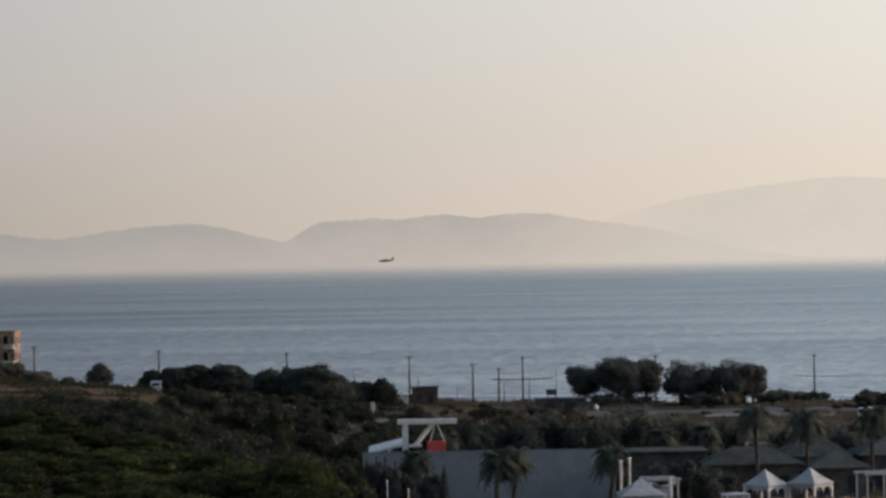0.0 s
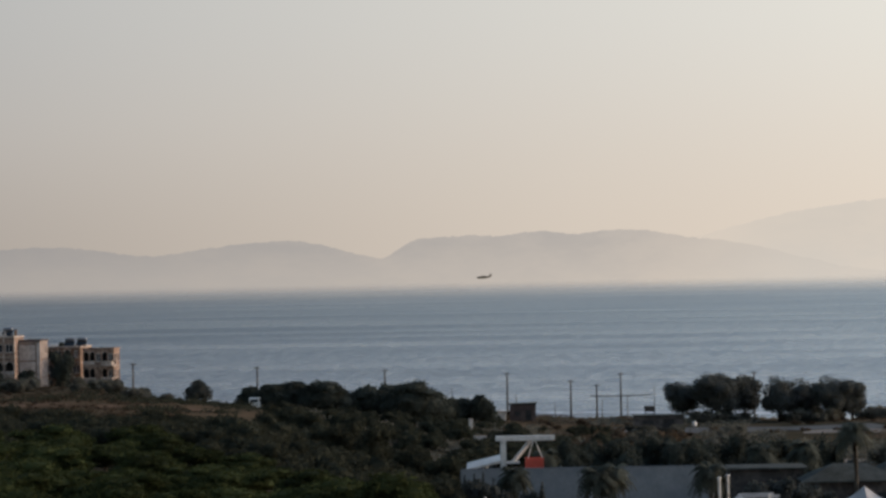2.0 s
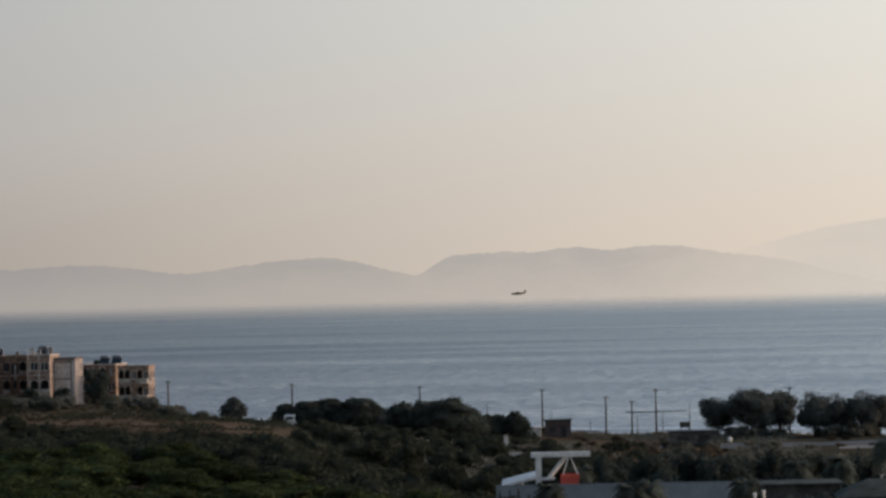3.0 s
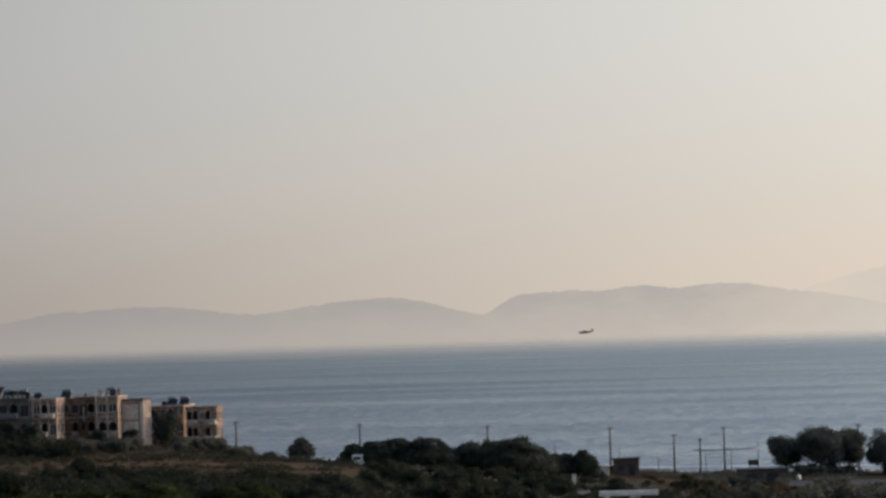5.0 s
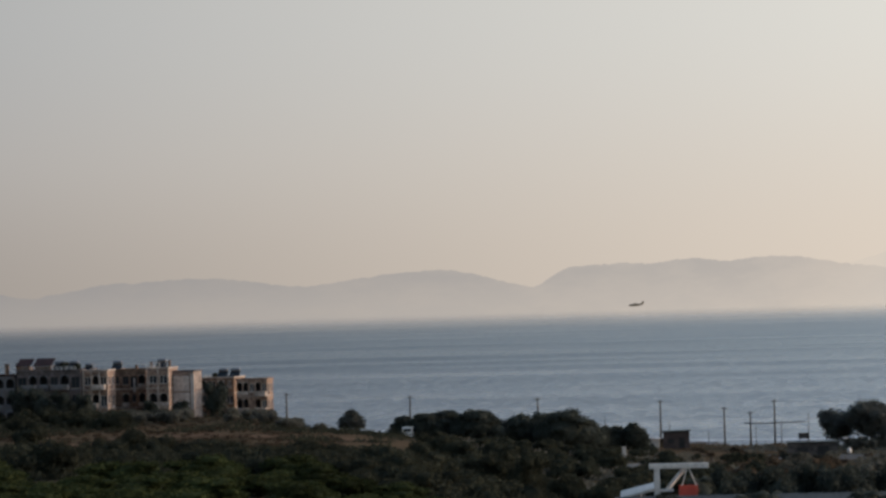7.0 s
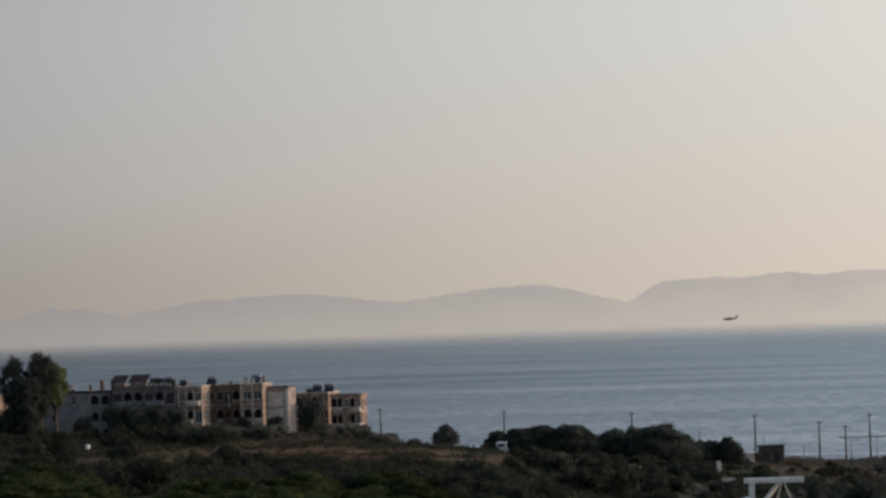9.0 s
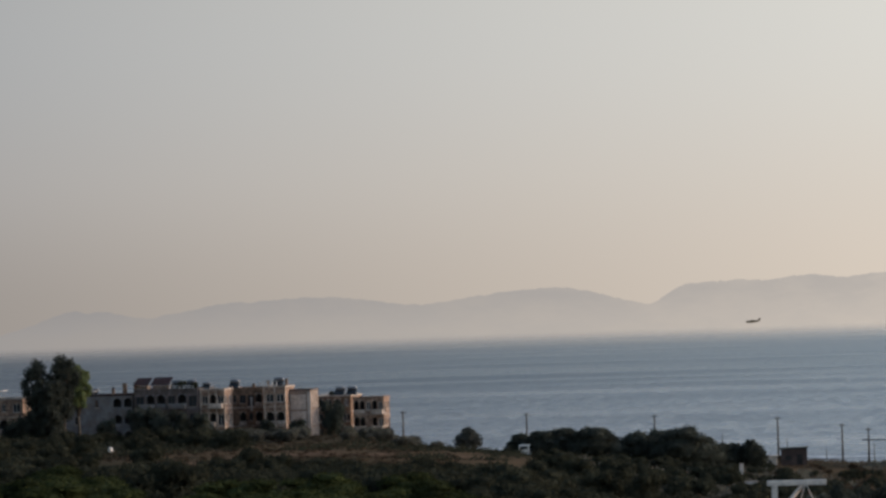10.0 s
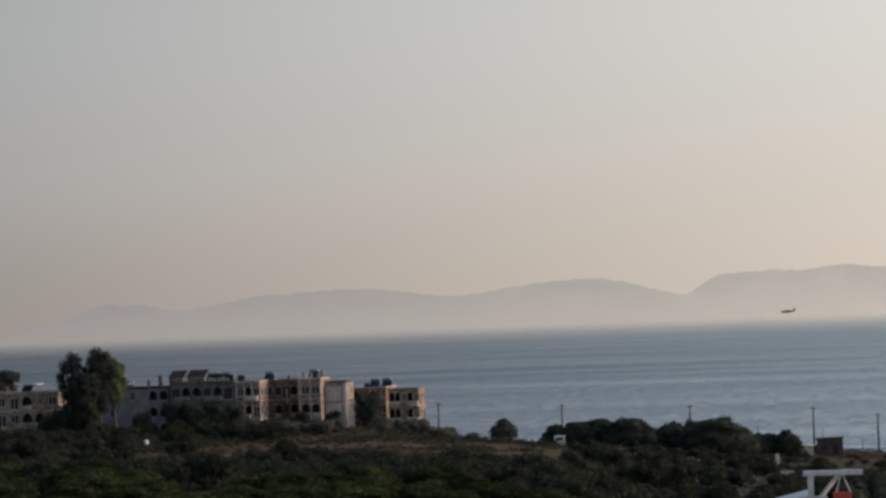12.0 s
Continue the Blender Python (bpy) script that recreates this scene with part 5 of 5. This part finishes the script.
make_gazebo(3.30, 340, 4.2, 2.8, 4.5, "grey canvas garden tent beside the tall grey wall", 4)
# the canvas and curtains of that frame
x, y, z = spot(3.45, 345.4)
ob = empty("terrace_canvas", pose(x, y, z, 0, 0, 8), "rumpled white canvas draped on the terrace frame", "canvas")
verts, faces = [], []
for i in range(13):
    for j in range(5):
        u, v = i / 12, j / 4
        verts.append((0.1 + 2.8 * u, -1.0 + 2.2 * v, 3.55 - 0.5 * math.sin(math.pi * u) ** 2 - 0.35 * math.sin(math.pi * v) + 0.12 * noise.noise((u * 6, v * 4, 1))))
for i in range(12):
    for j in range(4):
        faces.append((i * 5 + j, (i + 1) * 5 + j, (i + 1) * 5 + j + 1, i * 5 + j + 1))
sheet = from_arrays("sheet", verts, faces, WHITE_CLOTH, ob, smooth=True)
sheet.modifiers.new("thick", "SOLIDIFY").thickness = 0.03
bm = bmesh.new()
box(bm, 0.1, -1.1, 0.3, 2.2, -1.05, 2.9, 0.02)
part("curtain", bm, WHITE_CLOTH, ob)


def make_post(az, d, top, r, label):
    x, y, z = spot(az, d)
    ob = empty("white_post", pose(x, y, z), label, "post", "slim posts of the resort")
    bm = bmesh.new()
    tube(bm, [(0, 0, -0.3), (0, 0, top - z)], [r, r * 0.85], 8)
    part("shaft", bm, WHITE, ob)
    bm = bmesh.new()
    tube(bm, [(0, 0, top - z), (0, 0, top - z + 0.12), (0, 0, top - z + 0.2)], [r * 1.4, r * 1.3, r * 0.3], 8)
    part("cap", bm, WHITE, ob)


for az, d, top, r in ((2.96, 348, 9.0, 0.16), (3.10, 352, 9.0, 0.2), (3.80, 341, 7.7, 0.14), (-1.02, 350, 7.2, 0.07), (-0.66, 350, 6.3, 0.07), (4.52, 340, 5.4, 0.1)):
    make_post(az, d, top, r, "slim white post on the resort ground")


def make_hip_house(az, d, w, dep, eave, ridge, label, yaw):
    """A low hip-roofed building, its front's veranda shade put into the wall colour."""
    x, y, z = spot(az, d)
    ob = empty("resort_building", pose(x, y, z, 0, 0, yaw), label, "building", "low buildings of the resort")
    cols = max(2, int(w / 2.6))
    holes = [(w * (k + 0.5) / cols - 0.6, 0.4, w * (k + 0.5) / cols + 0.6, 2.4) for k in range(cols)]
    bm = bmesh.new()
    facade(bm, Matrix.Identity(4), w, eave, holes, 0.25)
    facade(bm, pose(w, 0, 0, 0, 0, 90), dep, eave, [])
    facade(bm, pose(0, dep, 0, 0, 0, -90), dep, eave, [])
    facade(bm, pose(w, dep, 0, 0, 0, 180), w, eave, [])
    part("wall", bm, WALL_DARK, ob)
    for h in holes:
        bm = bmesh.new()
        box(bm, h[0], 0.2, h[1], h[2], 0.24, h[3])
        part("window", bm, GLASS, ob)
    e = 0.6
    bm = bmesh.new()
    s = min(w, dep) / 2
    low = [bm.verts.new(p) for p in ((-e, -e, eave), (w + e, -e, eave), (w + e, dep + e, eave), (-e, dep + e, eave))]
    mid = [bm.verts.new(p) for p in ((-e, -e, eave + 0.15), (w + e, -e, eave + 0.15), (w + e, dep + e, eave + 0.15), (-e, dep + e, eave + 0.15))]
    r0, r1 = bm.verts.new((s, dep / 2, ridge)), bm.verts.new((w - s, dep / 2, ridge))
    bm.faces.new(low[::-1])
    for k in range(4):
        bm.faces.new((low[k], low[(k + 1) % 4], mid[(k + 1) % 4], mid[k]))
    bm.faces.new((mid[0], mid[1], r1, r0))
    bm.faces.new((mid[1], mid[2], r1))
    bm.faces.new((mid[2], mid[3], r0, r1))
    bm.faces.new((mid[3], mid[0], r0))
    part("roof", bm, ROOF_GREY, ob, "dull grey hipped roof")


make_hip_house(4.45, 372, 10.0, 6.4, 3.6, 5.5, "low resort building with a dark grey hipped roof", 2)
make_hip_house(5.72, 386, 7.4, 6.0, 3.9, 6.5, "taller resort building with a dull grey hipped roof", 2)
make_hip_house(6.20, 374, 6.0, 5.4, 3.2, 5.0, "small resort building with a dark hipped roof", 3)
make_hip_house(7.05, 387, 9.5, 7.0, 3.9, 5.9, "wide resort building with a grey hipped roof", 4)
make_hip_house(3.15, 377, 8.0, 6.0, 4.9, 5.3, "dark flat-roofed resort building behind the terrace frame", 1)


def make_van(az, d, yaw, label):
    """A small white van."""
    x, y, z = spot(az, d)
    ob = empty("white_van", pose(x, y, z, 0, 0, yaw), label, "van", "white vans parked on the flat")
    bm = bmesh.new()
    prof = [(-2.1, 0.35), (-2.1, 1.75), (-1.9, 1.95), (0.7, 1.95), (1.25, 1.2), (2.05, 1.0), (2.15, 0.35)]
    for s in (-0.85, 0.85):
        bm.faces.new([bm.verts.new((px, s, pz)) for px, pz in (prof if s < 0 else prof[::-1])])
    for (ax, az_), (bx, bz) in zip(prof, prof[1:] + prof[:1]):
        bm.faces.new([bm.verts.new(p) for p in ((ax, -0.85, az_), (ax, 0.85, az_), (bx, 0.85, bz), (bx, -0.85, bz))])
    part("body", bm, WHITE, ob)
    bm = bmesh.new()
    box(bm, -1.7, -0.862, 1.2, 0.6, -0.855, 1.75)
    box(bm, -1.7, 0.855, 1.2, 0.6, 0.862, 1.75)
    box(bm, -2.112, -0.65, 1.2, -2.104, 0.65, 1.7)
    part("window", bm, GLASS, ob)
    for wx in (-1.35, 1.35):
        for s in (-0.8, 0.8):
            bm = bmesh.new()
            tube(bm, [(wx, s - 0.1, 0.33), (wx, s + 0.1, 0.33)], [0.33, 0.33], 14)
            part("wheel", bm, RUBBER, ob)


make_van(-4.88, 572, 84, "small white van parked at the edge of the grove")
# this van shape stands for a bright pale streak of unknown kind
make_van(7.2, 546, 35, "small white van shape for an unknown bright streak on the dry flat")


# tank shapes stand for small pale spots of unknown kind
def make_tank(az, d, label, s=0.65):
    x, y, z = spot(az, d)
    ob = empty("water_tank", pose(x, y, z) @ Matrix.Scale(s, 4), label, "water tank", "pale water tanks")
    bm = bmesh.new()
    tube(bm, [(0, 0, 0.5), (0, 0, 0.6), (0, 0, 1.5), (0, 0, 1.7), (0, 0, 1.8)], [0.5, 0.58, 0.58, 0.4, 0.18], 16)
    part("tank", bm, WHITE, ob, smooth=True)
    for k in range(4):
        a = math.pi / 4 + k * math.pi / 2
        bm = bmesh.new()
        tube(bm, [(0.45 * math.cos(a), 0.45 * math.sin(a), -0.2), (0.45 * math.cos(a), 0.45 * math.sin(a), 0.52)], [0.05, 0.05], 6)
        part("leg", bm, METAL, ob)


make_tank(-11.93, 566, "pale tank shape for an unknown white speck among the bushes")
make_tank(-1.45, 540, "pale tank shape for an unknown white speck by the grove")
make_tank(2.56, 592, "pale tank shape for an unknown white speck beside the coastal road")
make_tank(7.25, 520, "pale tank shape for an unknown white speck near the flat's bushes")
make_tank(-1.1, 448, "pale tank shape for an unknown white speck among the thicket's bushes")

# ---- the low aircraft over the sea ----
x, y, _ = spot(-0.97, 4300)
plane = empty("aircraft", pose(x, y, 9.4, 0, 0, 180) @ Matrix.Scale(0.93, 4), "dark twin-engined flying boat flying low over the sea", "aircraft")
bm = bmesh.new()
tube(bm, [(10, 0, 0.3), (9.2, 0, 0.2), (7, 0, 0), (2, 0, 0), (-3, 0, 0.3), (-7, 0, 0.9), (-9.8, 0, 1.5)], [0.35, 1.0, 1.5, 1.6, 1.5, 1.05, 0.5], 14)
part("fuselage", bm, PLANE_DARK, plane, smooth=True)
bm = bmesh.new()
box(bm, -1.2, -14.2, 1.5, 2.0, 14.2, 1.9, 0.12)
part("wing", bm, PLANE_DARK, plane)
for s in (-3.4, 3.4):
    bm = bmesh.new()
    tube(bm, [(3.6, s, 1.9), (3.0, s, 1.9), (0, s, 1.9), (-2.2, s, 1.9)], [0.2, 0.55, 0.6, 0.2], 10)
    eng = part("engine", bm, PLANE_DARK, plane)
    bm = bmesh.new()
    for k in range(4):
        box(bm, -0.04, -0.1, 0.1, 0.04, 0.1, 1.9, m=Matrix.Translation((3.7, s, 1.9)) @ pose(0, 0, 0, 90 * k + 20))
    part("propeller", bm, RUBBER, eng)
for s in (-12, 12):
    bm = bmesh.new()
    tube(bm, [(1.6, s, 0.2), (0.6, s, 0), (-1.2, s, 0.2)], [0.1, 0.32, 0.1], 8)
    box(bm, 0.0, s - 0.06, 0.2, 0.6, s + 0.06, 1.55)
    part("float", bm, PLANE_DARK, plane)
bm = bmesh.new()
vs = [bm.verts.new(p) for p in ((-6.3, -0.14, 1.2), (-9.9, -0.14, 1.5), (-10.6, -0.14, 5.0), (-8.4, -0.14, 5.0), (-6.3, 0.14, 1.2), (-9.9, 0.14, 1.5), (-10.6, 0.14, 5.0), (-8.4, 0.14, 5.0))]
for q4 in ((0, 1, 2, 3), (7, 6, 5, 4), (4, 5, 1, 0), (5, 6, 2, 1), (6, 7, 3, 2), (7, 4, 0, 3)):
    bm.faces.new([vs[i] for i in q4])
part("tail_fin", bm, PLANE_DARK, plane)
bm = bmesh.new()
box(bm, -10.4, -5.0, 3.6, -8.4, 5.0, 3.85, 0.06)
part("tailplane", bm, PLANE_DARK, plane)


def make_garden_wall(az, d, w, top, thick, label):
    """A short rendered wall end with a coping, for an unknown pale spot among bushes."""
    x, y, z = spot(az, d)
    ob = empty("garden_wall", pose(x, y, z, 0, 0, 5), label, "garden wall", "pale walls among the bushes")
    bm = bmesh.new()
    box(bm, -w / 2, 0, -0.3, w / 2, thick, top - z - 0.12, 0.03)
    part("wall", bm, WALL_PALE, ob)
    bm = bmesh.new()
    box(bm, -w / 2 - 0.06, -0.06, top - z - 0.117, w / 2 + 0.06, thick + 0.06, top - z, 0.03)
    part("coping", bm, TRIM, ob)


for az, d, w, top in ((4.11, 478, 2.9, 3.9), (-1.08, 500, 1.9, 5.9), (-1.46, 530, 0.7, 6.4), (-1.24, 535, 0.6, 6.8), (-2.3, 505, 1.2, 6.6)):
    make_garden_wall(az, d, w, top, 0.35, "short pale wall shape for an unknown white speck among dark bushes")
